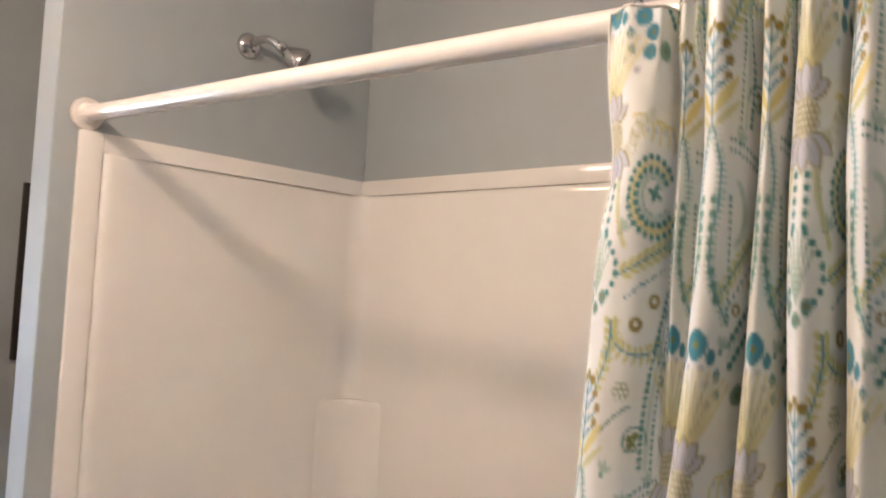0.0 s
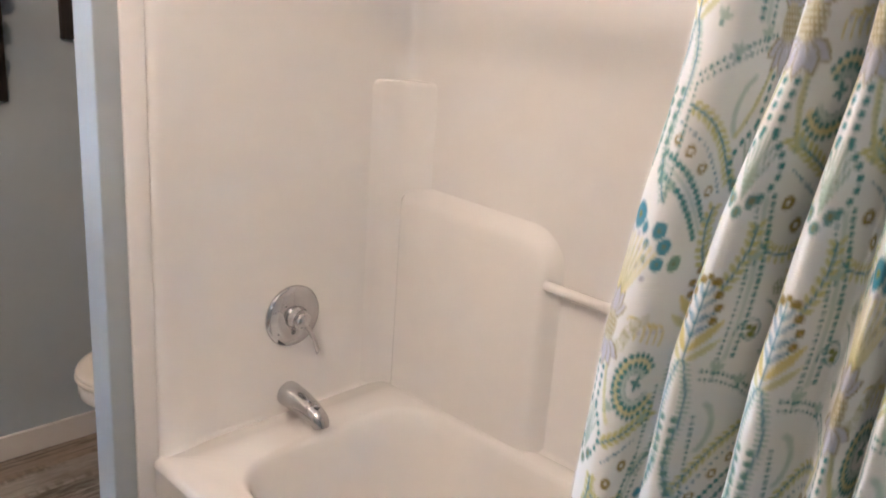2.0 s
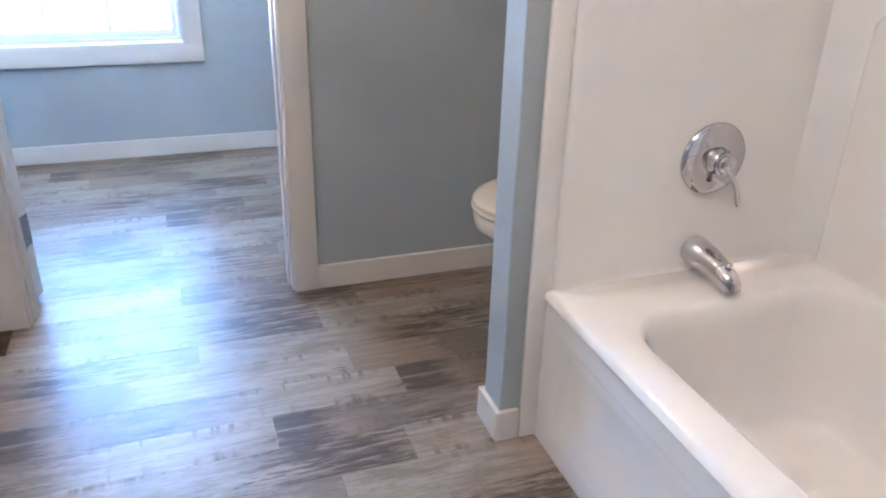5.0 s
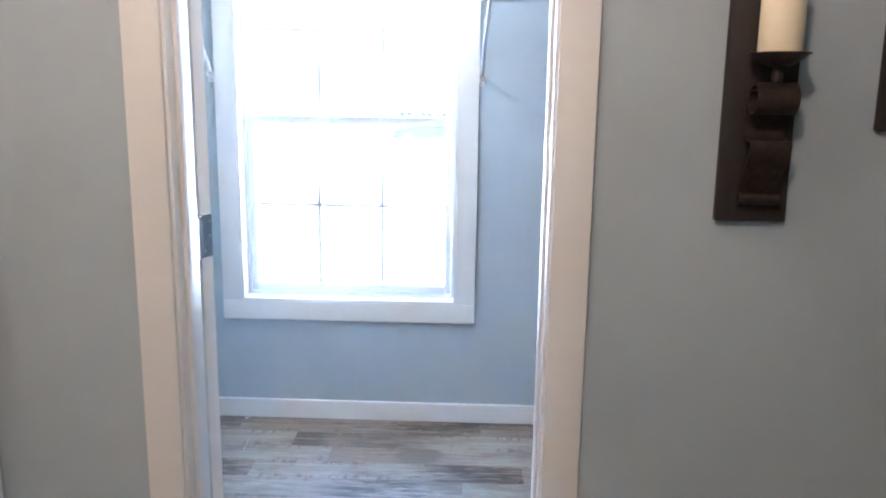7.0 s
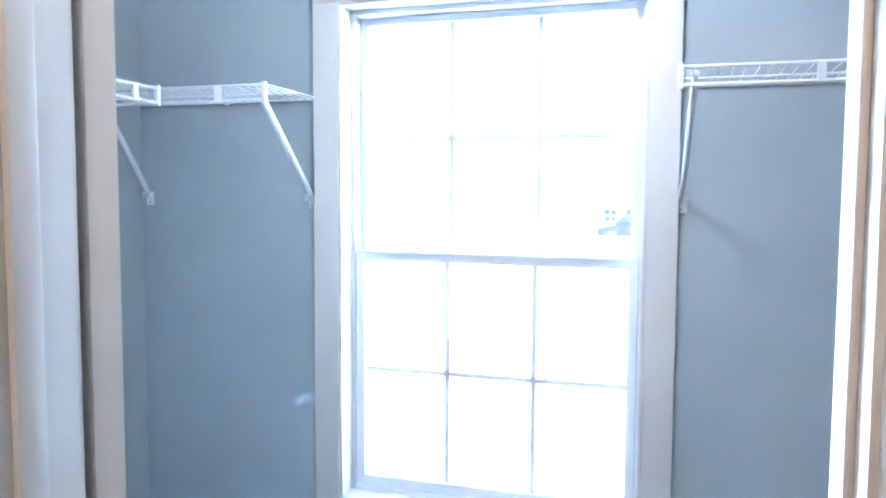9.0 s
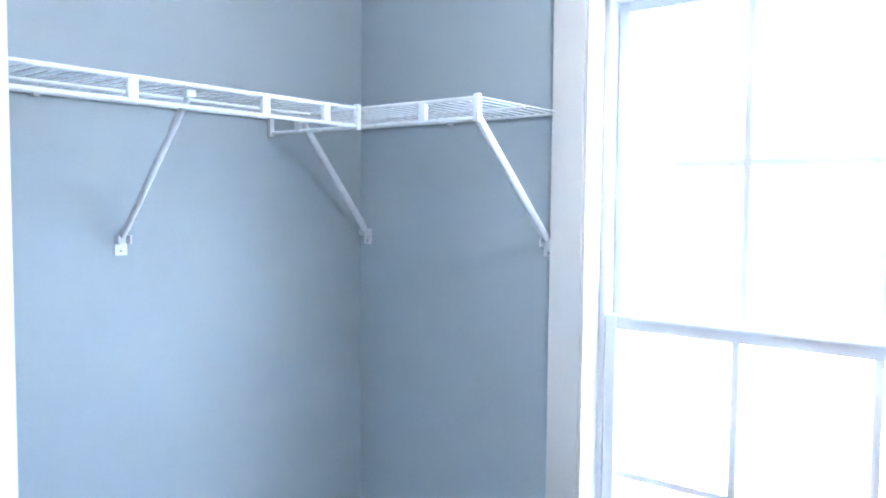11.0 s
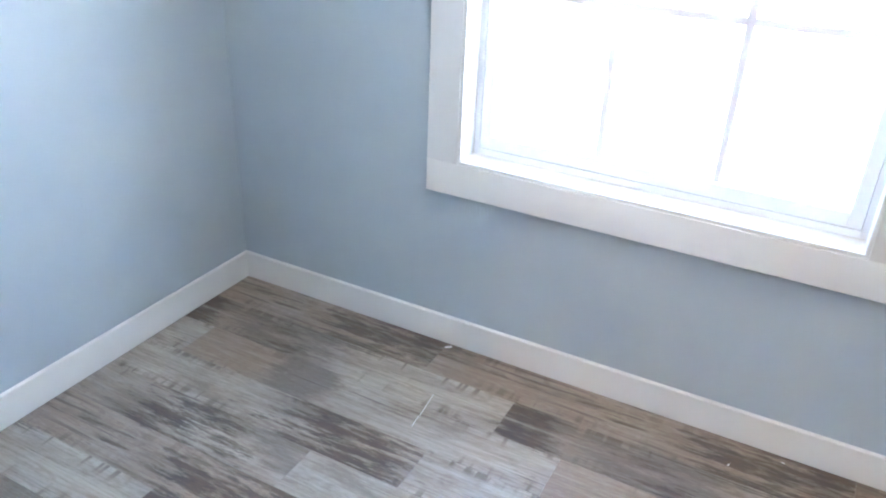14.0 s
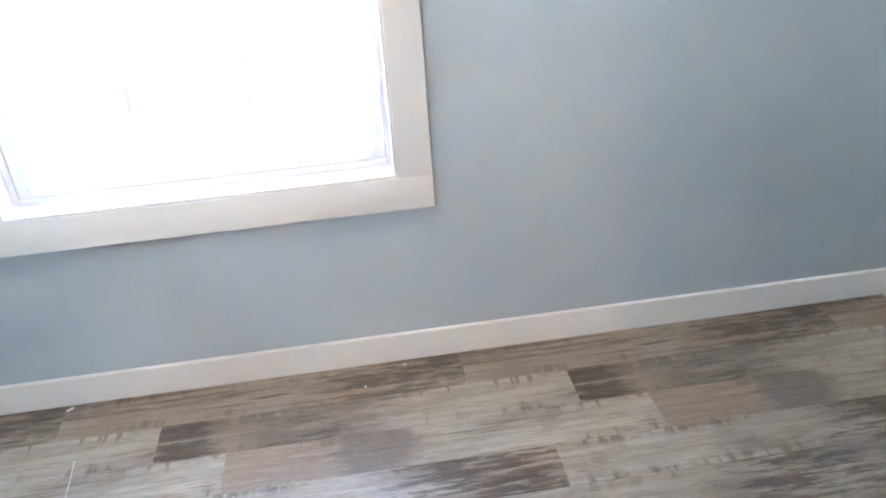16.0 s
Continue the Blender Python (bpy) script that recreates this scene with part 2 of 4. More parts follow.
        # the paisley, a curl of bands and dots
        def curl(r, squeeze=0.86):
            return bend(lambda t: (2 + (r + 2.2 * t) * math.cos(t + 0.6) * squeeze, 96 - (r + 2.2 * t) * math.sin(t + 0.6)), 0.0, 5.2, 60)
        line(curl(22), 4.2, yellow, 0.22)
        line(curl(12), 3.4, pale, 0.20)
        string(curl(18), 7.2, 2.9, teal)
        string(curl(27.5), 7.6, 2.9, teal)
        string(curl(9), 3.4, 0.9, teal)
        string(curl(15), 3.4, 0.9, teal)
        for a in (70, 160, 250, 330):
            leaf(3, 96, 9, 5, a, teal)
        # fern branch, rings, hook
        frond(bend(lambda t: (-30 + 62 * t, 166 - 34 * t), 0, 1, 6), 8, 10, lime)
        for k in range(4):
            string([(-20 + 9 * k, 184 - 6 * k), (-6 + 9 * k, 172 - 5 * k)], 4.5, 1.2, blue)
        for u, v in ((10, 186), (-8, 206)):
            dot(u, v, 6.6, olive)
            dot(u, v, 2.4, white)
        frond(bend(lambda t: (-3 + 29 * math.cos(t), 208 + 24 * math.sin(t)), 0.5, 3.4, 14), 7, 8, lime, 70)
        # dotted stems beside
        stem = bend(lambda t: (34 - 16 * t - 8 * math.sin(3.1 * t), 180 + 150 * t), 0, 1, 20)
        line(stem, 2.6, pale, 0.18)
        string([(a - 7, b) for a, b in stem], 6.4, 2.5, teal)
        string([(a + 7, b) for a, b in stem], 6.0, 1.8, teal)
        # small flower and spiral
        for k in range(6):
            ring(-16 + 5 * math.cos(1.047 * k), 262 + 5 * math.sin(1.047 * k), 2.8, 1.1, (0.20, 0.30, 0.18))
        line(bend(lambda t: (-36 + 30 * t - 4 * t * t, 300 - 26 * math.sin(1.2 * t)), 0, 1.3, 16), 1.0, teal)
        line(bend(lambda t: ((15 - 1.5 * t) * math.cos(t) + 1, 304 - (15 - 1.5 * t) * math.sin(t)), -0.2, 6.0, 40)[::-1], 1.0, teal)
        for u, v in ((-3, 301), (3, 299), (1, 306), (-2, 307)):
            dot(u, v, 3.2, (0.16, 0.21, 0.05))
        # double dotted arch, crescent
        for off, r in ((0, 1.9), (8, 1.6)):
            string(bend(lambda t: (-34 + 74 * t, 372 + off - 34 * math.sin(1.5 * t)), 0, 1, 20), 5.6, r, teal)
        line(bend(lambda t: (30 + 16 * math.cos(t), 396 + 26 * math.sin(t)), 2.0, 4.4, 20), 3.2, pale, 0.25)
        # long fern sweeping down, rings and dot strings under it
        sweep = bend(lambda t: (-34 + 70 * t, 396 + 62 * t - 12 * math.sin(3.1 * t)), 0, 1, 12)
        frond(sweep, 7.5, 8.5, lime)
        for off, r, ink in ((16, 1.5, blue), (28, 2.6, None), (42, 3.1, teal), (58, 3.3, teal)):
            pts = [(a - off * 0.25, b + off) for a, b in sweep]
            if ink:
                string(pts, 7.0, r, ink)
            else:
                for k in range(1, 12, 3):
                    ring(pts[k][0], pts[k][1], 3.8, 2.6, olive)
        line([(a - 12, b + 50) for a, b in sweep], 2.0, pale, 0.2)
        # sprigs that fill the white between
        for u, v, a in ((-30, 128, 60), (26, 140, 120), (22, 236, 80), (-34, 236, 100), (-26, 330, 70), (24, 340, 110), (-4, 356, 90), (-30, 470, 60), (32, 500, 120)):
            for k in (-38, 0, 38):
                leaf(u, v, 12, 5, a + k, pale, 0.9)
            dot(u, v + 2, 2.0, teal)
        # cluster of blossoms
        for u, v, r, ink in ((-22, 506, 8.0, blue), (-12, 520, 7.6, blue), (-14, 537, 7.0, blue), (6, 536, 8.0, (0.20, 0.34, 0.28)), (-26, 552, 3.4, lilac)):
            blossom(u, v, r, ink, (0.16, 0.22, 0.12))

    def column(u0, v0):
        """The upright stack: little tree, crossing stems, blossom, fan, lotus, shell, ferns."""
        dot, ring, leaf, line, string, bend, frond, blossom = draw(u0, v0, 1)
        # ferns and the shell above the tree
        for q in (-1, 1):
            frond(bend(lambda t: (q * (12 + 14 * math.sin(2.0 * t)), 545 - 62 * t), 0, 1, 10), 8, 9, lime, 50)
            string([(q * 7, 370), (q * 7, 412)], 9.5, 3.2, teal)
            string(bend(lambda t: (q * (8 + 18 * math.sin(3.0 * t)), 412 + 56 * t), 0, 1, 16), 9.5, 3.2, teal)
            string(bend(lambda t: (q * (16 + 8 * t), 370 + 40 * t), 0, 1, 8), 5, 1.4, blue)
            line(bend(lambda t: (q * (13 + 20 * t * t), 352 + 70 * t), 0, 1, 16), 3.0, lime, 0.25)
        for k in range(7):
            line([(0, 462), ((k - 3) * 5.4, 424 - 5 * (3 - abs(k - 3)))], 1.2, pale, 0.75)
            string([(0, 462), ((k - 3) * 5.4, 424 - 5 * (3 - abs(k - 3)))], 5, 0.9, (0.30, 0.38, 0.30))
        for u, v in ((0, 474), (-11, 464), (11, 464)):
            blossom(u, v, 5.6, (0.16, 0.30, 0.28), olive)
        # tree of berries in a cup
        for q in (-1, 1):
            leaf(0, 42, 44, 10, 90 + q * 40, yellow)
            leaf(0, 52, 40, 7, 90 + q * 52, lime, 0.8)
        line([(0, 50), (0, -26)], 1.3, blue)
        for k, rise in enumerate((26, 14, 2, -10)):
            reach = (15, 17, 13, 8)[k]
            for q in (-1, 1):
                line([(0, rise), (q * reach, rise - 13)], 1.1, blue)
                leaf(q * 2, rise - 2, 12, 5, 90 - q * 38, (0.36, 0.50, 0.60))
                dot(q * (reach + 1), rise - 16, 4.0, olive)
                dot(q * (reach + 1), rise - 16, 1.4, (0.45, 0.30, 0.12))
        for u, v in ((0, -30), (-6, -26), (6, -26)):
            dot(u, v, 3.6, olive)
        # stems that cross and open, with leaflets, and strings of dots inside
        for q in (-1, 1):
            stem = bend(lambda t: (q * (3 + 8 * math.sin(3.14 * t * 2) + 26 * t * t), 50 + 150 * t), 0, 1, 24)
            frond(stem, 5.2, 5.4, pale, 75)
            string(bend(lambda t: (q * (7 + 22 * max(0.0, t - 0.55)), 106 + 80 * t), 0, 1, 16), 11, 3.6, (0.13, 0.29, 0.27))
            string(bend(lambda t: (q * (24 + 6 * t), 104 + 96 * t), 0, 1, 16), 6, 1.8, teal)
        # blossom, smaller ones down its sides
        blossom(0, 217, 12, blue, (0.20, 0.22, 0.06))
        for q in (-1, 1):
            for u, v, r in ((16, 226, 7.0), (24, 240, 6.0), (27, 254, 5.0)):
                leaf(q * u, v + r, 2 * r, 1.4 * r, 90, blue)
            for u, v in ((8, 234), (15, 246), (18, 262)):
                dot(q * u, v, 3.2, lilac)
        # fan
        for k in range(11):
            a = (k - 5) * 0.115
            line([(0, 308), (math.sin(a) * 74, 308 - math.cos(a) * 74)], 2.2, yellow, 0.22)
        for k in range(6):
            a = (k - 2.5) * 0.17
            line([(0, 300), (math.sin(a) * 60, 304 - math.cos(a) * 60)], 0.7, green, 0.5)
        # lotus above and below a scaled heart
        for v, turn in ((316, 1), (340, -1)):
            for a in (-62, 62, -32, 32, 0):
                leaf(math.sin(radians(a)) * 3, v, 31, 15, turn * 90 + a, (0.30, 0.27, 0.12))
                leaf(math.sin(radians(a)) * 3, v - turn, 28, 12.5, turn * 90 + a, lilac)
                leaf(math.sin(radians(a)) * 3, v - turn, 22, 1.2, turn * 90 + a, (0.36, 0.36, 0.42), 0.7)
        dot(0, 328, 15, (0.62, 0.62, 0.50))
        for j in range(5):
            for k in range(5):
                ring(-10 + 5 * k + (2.5 if j % 2 else 0), 318 + 5 * j, 2.6, 0.9, olive, 0.8)

    for u0, v0, flip in ((-57, 0, 1), (57, 280, -1)):
        side(u0, v0, flip)
    for u0, v0 in ((0, 0), (115, 280)):
        column(u0, v0)
    return cloth


def printed_cotton():
    """Thin cotton that carries its print and lets a little light through."""
    n = Nodes("paisley_cotton")
    ink = n.tree.nodes.new("ShaderNodeVertexColor")
    ink.layer_name = "print"
    obj = n.coords()
    col = n.mix(n.ramp(n.noise(obj, 40.0, 3), 0.3, 0.7, 0.0, 0.08), ink.outputs[0], (0.58, 0.57, 0.53))
    n.bump(n.noise(obj, 900.0, 2), 0.15, 0.001)
    n.set(Base_Color=col, Roughness=0.85, Specular_IOR_Level=0.15, Sheen_Weight=0.05)
    t = n.node("ShaderNodeBsdfTranslucent", Color=col)
    mixer = n.tree.nodes.new("ShaderNodeMixShader")
    mixer.inputs[0].default_value = 0.18
    n.tree.links.new(n.shader.outputs[0], mixer.inputs[1])
    n.tree.links.new(t, mixer.inputs[2])
    n.tree.links.new(mixer.outputs[0], n.tree.nodes["Material Output"].inputs[0])
    return n.mat


def glare_vinyl(name, share):
    """White vinyl bars; a translucent share brightens them in place of glare from the panes."""
    n = Nodes(name)
    n.set(Base_Color=(0.72, 0.73, 0.75), Roughness=0.4)
    t = n.node("ShaderNodeBsdfTranslucent", Color=(0.80, 0.86, 0.92))
    mixer = n.tree.nodes.new("ShaderNodeMixShader")
    mixer.inputs[0].default_value = share
    n.tree.links.new(n.shader.outputs[0], mixer.inputs[1])
    n.tree.links.new(t, mixer.inputs[2])
    n.tree.links.new(mixer.outputs[0], n.tree.nodes["Material Output"].inputs[0])
    return n.mat


# shares tuned so that bars and sashes look washed out by window glare
GRILLE, SASHVINYL = glare_vinyl("grille_vinyl", 0.029), glare_vinyl("sash_vinyl", 0.017)
WOOD, GLASS, CLOTH = dark_wood(), pane_glass(), printed_cotton()
PLANKS = [plank_vinyl(1, ((0.80, 0.26, 0.85), (0.45, 0.15, 0.3)), ((0.20, 0.30, 1.0), (0.70, 0.3, 0.6)), ((0.95, 0.1, 0.6),), ((0.15, 0.2, 0.6),)),
          plank_vinyl(2, ((0.03, 0.15, 1.0), (0.30, 0.14, 0.3)), ((0.20, 0.16, 0.7),), ((0.36, 0.20, 1.0), (0.07, 0.1, 1.0)), ((0.75, 0.26, 1.0), (0.25, 0.15, 0.6))),
          plank_vinyl(3, ((0.02, 0.20, -0.3), (0.60, 0.30, -0.5)), ((0.10, 0.20, 1.0),), ((0.32, 0.11, 1.3),), ((0.20, 0.2, 0.5), (0.85, 0.12, 0.5))),
          plank_vinyl(4, ((0.80, 0.26, 0.88), (0.25, 0.25, -0.5)), ((0.90, 0.2, 0.4),), ((0.70, 0.25, 0.5),), ((0.10, 0.1, 0.3),)),
          plank_vinyl(5, ((0.66, 0.26, 0.82), (0.15, 0.2, -0.6)), ((0.45, 0.2, 0.5),), ((0.85, 0.2, 0.8),), ((0.35, 0.2, 0.6),))]


# ---- mesh helpers ----
def box(bm, x0, x1, y0, y1, z0, z1, bevel=0.0):
    made = bmesh.ops.create_cube(bm, size=1.0)["verts"]
    for w in made:
        w.co = Vector(((x0 + x1) / 2 + w.co.x * (x1 - x0), (y0 + y1) / 2 + w.co.y * (y1 - y0), (z0 + z1) / 2 + w.co.z * (z1 - z0)))
    if bevel:
        edges = list({e for w in made for e in w.link_edges})
        bmesh.ops.bevel(bm, geom=edges, offset=bevel, segments=2, affect='EDGES', profile=0.6)
    return bm


def rings(bm, loops, close_ends=True, cyclic=True):
    """A skin through loops of points of equal length."""
    rows = [[bm.verts.new(p) for p in loop] for loop in loops]
    k = len(rows[0])
    for a, b in zip(rows, rows[1:]):
        for i in range(k if cyclic else k - 1):
            bm.faces.new((a[i], a[(i + 1) % k], b[(i + 1) % k], b[i]))
    if close_ends:
        bm.faces.new(list(reversed(rows[0])))
        bm.faces.new(rows[-1])
    return bm


def lathe(bm, origin, axis, profile, sides=32):
    """Turns (distance along the axis, radius) pairs round the axis."""
    q = Vector((0, 0, 1)).rotation_difference(Vector(axis).normalized())
    loops = []
    for d, r in profile:
        loops.append([Vector(origin) + q @ Vector((max(r, 1e-4) * math.cos(6.28318 * i / sides), max(r, 1e-4) * math.sin(6.28318 * i / sides), d)) for i in range(sides)])
    return rings(bm, loops)


def tube(bm, points, r, sides=10, flat=1.0):
    """A rod of radius r (or a list of radii) along points."""
    pts = [Vector(p) for p in points]
    loops, side = [], None
    for i, p in enumerate(pts):
        way = (pts[min(i + 1, len(pts) - 1)] - pts[max(i - 1, 0)]).normalized()
        if side is None:
            side = way.orthogonal().normalized()
        side = (side - way * side.dot(way)).normalized()
        up = way.cross(side)
        rad = r[i] if isinstance(r, (list, tuple)) else r
        loops.append([p + side * rad * math.cos(6.28318 * k / sides) + up * rad * flat * math.sin(6.28318 * k / sides) for k in range(sides)])
    return rings(bm, loops)


def link(name, bm, material, smooth=None):
    bmesh.ops.recalc_face_normals(bm, faces=bm.faces)
    mesh = bpy.data.meshes.new(name)
    bm.to_mesh(mesh)
    bm.free()
    mesh.materials.append(material)
    if smooth is not None:
        for f in mesh.polygons:
            f.use_smooth = True
        mesh.set_sharp_from_angle(angle=radians(smooth))
    return new(name, mesh)


def part(name, bm, material, parent, label="", smooth=40):
    """One mesh, built in world metres, hung under its thing."""
    base = parent.matrix_basis.translation.copy()
    up = parent.parent
    while up:
        base += up.matrix_basis.translation
        up = up.parent
    bmesh.ops.translate(bm, verts=bm.verts, vec=-base)
    ob = link(name, bm, material, smooth)
    ob.parent = parent
    if label:
        tagged(ob, label=label)
    return ob


def thing(name, at, label, category, group="", kind=""):
    ob = new(name)
    ob.empty_display_size = 0.05
    ob.matrix_basis = pose(*at)
    return tagged(ob, label, category, group, kind)


def structure(name, bm, material, label, category, smooth=None):
    return tagged(link(name, bm, material, smooth), label, category, "", "structure")


B = bmesh.new

# ---- plan, in metres ----
DOORWALL, CLOSETFACE = 2.316, 2.436          # the wall with the closet doorway
LEFT, BACK = -0.705, 1.545                    # bathroom, across
SOUTH = -1.30                                 # bathroom wall behind the start
CLEFT, CRIGHT, NORTH = -1.304, 1.471, 3.790   # closet
HIGH = 2.44
JL, JR, HEAD = -0.309, 0.412, 2.03            # the doorway between its jambs
WX0, WX1, WZ0, WZ1 = -0.632, 0.208, 0.495, 1.903   # window opening
PX, PY0, PY1 = 0.742, 1.478, 1.566            # partition between tub and toilet
TUBNEAR = -0.052

# ---- walls and ceilings ----
bm = B()
for x0, x1, z0, z1 in ((CLEFT - 0.1, JL - 0.018, 0, HIGH), (JR + 0.018, BACK + 0.1, 0, HIGH), (JL - 0.018, JR + 0.018, HEAD + 0.02, HIGH)):
    box(bm, x0, x1, DOORWALL, CLOSETFACE, z0, z1)
structure("wall_between", bm, WALL, "blue-grey painted wall with a doorway to the closet", "wall")
bm = B()
for x0, x1, z0, z1 in ((CLEFT - 0.1, WX0, -0.02, HIGH), (WX1, CRIGHT + 0.1, -0.02, HIGH), (WX0, WX1, -0.02, WZ0), (WX0, WX1, WZ1, HIGH)):
    box(bm, x0, x1, NORTH, NORTH + 0.15, z0, z1)
structure("wall_window", bm, WALL, "blue-grey painted closet wall round the window", "wall")
structure("wall_closet_west", box(B(), CLEFT - 0.1, CLEFT, CLOSETFACE, NORTH, -0.02, HIGH), WALL, "blue-grey painted closet side wall", "wall")
structure("wall_closet_east", box(B(), CRIGHT, CRIGHT + 0.1, CLOSETFACE, NORTH, -0.02, HIGH), WALL, "blue-grey painted closet end wall", "wall")
structure("wall_bath_east", box(B(), BACK, BACK + 0.1, SOUTH, DOORWALL, -0.02, HIGH), WALL, "blue-grey painted wall behind tub and toilet", "wall")
structure("wall_bath_south", box(B(), LEFT - 0.1, BACK + 0.1, SOUTH - 0.1, SOUTH, -0.02, HIGH), WALL, "blue-grey painted bathroom end wall", "wall")
bm = B()
for y0, y1, z0, z1 in ((SOUTH, 1.42, -0.02, HIGH), (2.19, DOORWALL, -0.02, HIGH), (1.42, 2.19, HEAD, HIGH)):
    box(bm, LEFT - 0.1, LEFT, y0, y1, z0, z1)
structure("wall_bath_west", bm, WALL, "blue-grey painted bathroom side wall with a cased door", "wall")
structure("wall_partition", box(B(), PX, BACK, PY0, PY1, 0, HIGH, 0.004), WALL, "blue-grey painted partition at the end of the tub", "wall")
structure("wall_tub_end", box(B(), PX, BACK, TUBNEAR - 0.1, TUBNEAR, 0, HIGH), WALL, "blue-grey painted wall at the near end of the tub", "wall")
structure("ceiling_bath", box(B(), LEFT - 0.1, BACK + 0.1, SOUTH - 0.1, DOORWALL + 0.06, HIGH, HIGH + 0.05), CEIL, "white textured bathroom ceiling", "ceiling")
structure("ceiling_closet", box(B(), CLEFT - 0.1, CRIGHT + 0.1, DOORWALL + 0.06, NORTH + 0.15, HIGH, HIGH + 0.05), CEIL, "white textured closet ceiling", "ceiling")

# ---- baseboards ----
BH, BT = 0.079, 0.012


def baseboard(x0, x1, y0, y1):
    structure("baseboard", box(B(), x0, x1, y0, y1, 0.001, BH, 0.003), TRIM, "white painted flat baseboard along the wall", "baseboard")


baseboard(LEFT, JL - 0.079, DOORWALL - BT, DOORWALL)
baseboard(JR + 0.079, BACK, DOORWALL - BT, DOORWALL)
baseboard(CLEFT, CRIGHT, NORTH - BT, NORTH)
baseboard(CLEFT, CLEFT + BT, CLOSETFACE, NORTH - BT)
baseboard(CRIGHT - BT, CRIGHT, CLOSETFACE, NORTH - BT)
baseboard(CLEFT + BT, JL - 0.079, CLOSETFACE, CLOSETFACE + BT)
baseboard(JR + 0.079, CRIGHT - BT, CLOSETFACE, CLOSETFACE + BT)
baseboard(PX - BT, PX, PY0 - BT, PY1 + BT)
baseboard(PX, 0.786, PY0 - BT, PY0)
baseboard(PX, BACK, PY1, PY1 + BT)
baseboard(LEFT, LEFT + BT, SOUTH, 1.33)

# ---- doorway: jambs, stops, casings ----
door_frame = thing("door_frame", (0.05, DOORWALL, 0), "white painted door casing and jambs round the closet doorway", "door frame", kind="structure")
for x0, x1 in ((JL - 0.018, JL), (JR, JR + 0.018)):
    part("jamb", box(B(), x0, x1, DOORWALL - 0.002, CLOSETFACE + 0.002, 0.001, HEAD + 0.018, 0.002), TRIM, door_frame)
part("head_jamb", box(B(), JL, JR, DOORWALL - 0.002, CLOSETFACE + 0.002, HEAD, HEAD + 0.018, 0.002), TRIM, door_frame)
for z in (0.222, 0.986, 1.80):
    part("hinge_leaf", box(B(), JL, JL + 0.0016, 2.404, 2.4375, z - 0.046, z + 0.046, 0.0005), HINGE, door_frame, "dark steel hinge leaf")
for x0, x1 in ((JL, JL + 0.010), (JR - 0.007, JR)):
    part("door_stop", box(B(), x0, x1, 2.350, 2.385, 0.003, HEAD, 0.003), TRIM, door_frame)
part("door_stop", box(B(), JL + 0.01, JR - 0.007, 2.350, 2.385, HEAD - 0.01, HEAD, 0.003), TRIM, door_frame)
for y0, y1 in ((DOORWALL - 0.014, DOORWALL), (CLOSETFACE, CLOSETFACE + 0.014)):
    for x0, x1 in ((JL - 0.079, JL - 0.006), (JR + 0.006, JR + 0.079)):
        part("casing", box(B(), x0, x1, y0, y1, 0.001, HEAD + 0.006, 0.0025), TRIM, door_frame)
    part("head_casing", box(B(), JL - 0.079, JR + 0.079, y0, y1, HEAD + 0.006, HEAD + 0.081, 0.0025), TRIM, door_frame)

side_frame = thing("side_door_frame", (LEFT, 1.8, 0), "cream-lit white door casing in the bathroom corner", "door frame", kind="structure")
for y0, y1 in ((2.196, 2.290), (1.33, 1.414)):
    part("casing", box(B(), LEFT, LEFT + 0.014, y0, y1, 0.001, HEAD + 0.006, 0.0025), TRIM, side_frame)
part("head_casing", box(B(), LEFT, LEFT + 0.014, 1.33, 2.290, HEAD + 0.006, HEAD + 0.09, 0.0025), TRIM, side_frame)
part("door_slab", box(B(), LEFT - 0.05, LEFT - 0.012, 1.424, 2.186, 0.008, HEAD - 0.003, 0.002), DOORPAINT, side_frame)

# ---- the closet door, swung wide open ----
PIV = Vector((JL - 0.002, CLOSETFACE + 0.026, 0))
door = thing("closet_door", (0, 0, 0), "white flush closet door swung wide open into the closet", "door")


def leaf_part(name, bm, mat, parent, label=""):
    ob = link(name, bm, mat, 40)
    ob.parent = parent
    return tagged(ob, label=label) if label else ob


leaf = leaf_part("door_leaf", box(B(), 0.003, 0.722, -0.035, 0, 0.014, 2.02, 0.002), DOORPAINT, door)
for z in (0.222, 0.986, 1.80):
    bm = box(B(), 0.0008, 0.003, -0.033, -0.001, z - 0.046, z + 0.046)
    lathe(bm, (0.0, 0.004, z - 0.047), (0, 0, 1), ((0, 0.003), (0.002, 0.0055), (0.092, 0.0055), (0.094, 0.003)), 12)
    h = leaf_part("hinge", bm, HINGE, door, "dark steel butt hinge")
    for dz in (-0.032, 0.0, 0.032):
        leaf_part("screw", lathe(B(), (0.001, -0.018 - 0.008 * math.copysign(1, dz + 0.001), z + dz), (-1, 0, 0), ((0, 0.0036), (0.0012, 0.0030), (0.0014, 0.0004)), 10), NICKEL, h)
for way in (-1, 1):
    face = -0.035 if way < 0 else 0.0
    prof = [(0, 0.0300), (0.003, 0.0315), (0.006, 0.0300), (0.009, 0.0230), (0.012, 0.0150), (0.016, 0.0118), (0.020, 0.0115)]
    prof += [(0.0435 - 0.0245 * math.cos(radians(q)), 0.0262 * math.sin(radians(q))) for q in range(30, 180, 12)] + [(0.0679, 0.0005)]
    leaf_part("door_knob", lathe(B(), (0.662, face, 0.915), (0, way, 0), prof, 40), NICKEL, door, "round satin nickel door knob")
leaf_part("latch_plate", box(B(), 0.722, 0.7235, -0.030, -0.005, 0.887, 0.943), NICKEL, door)
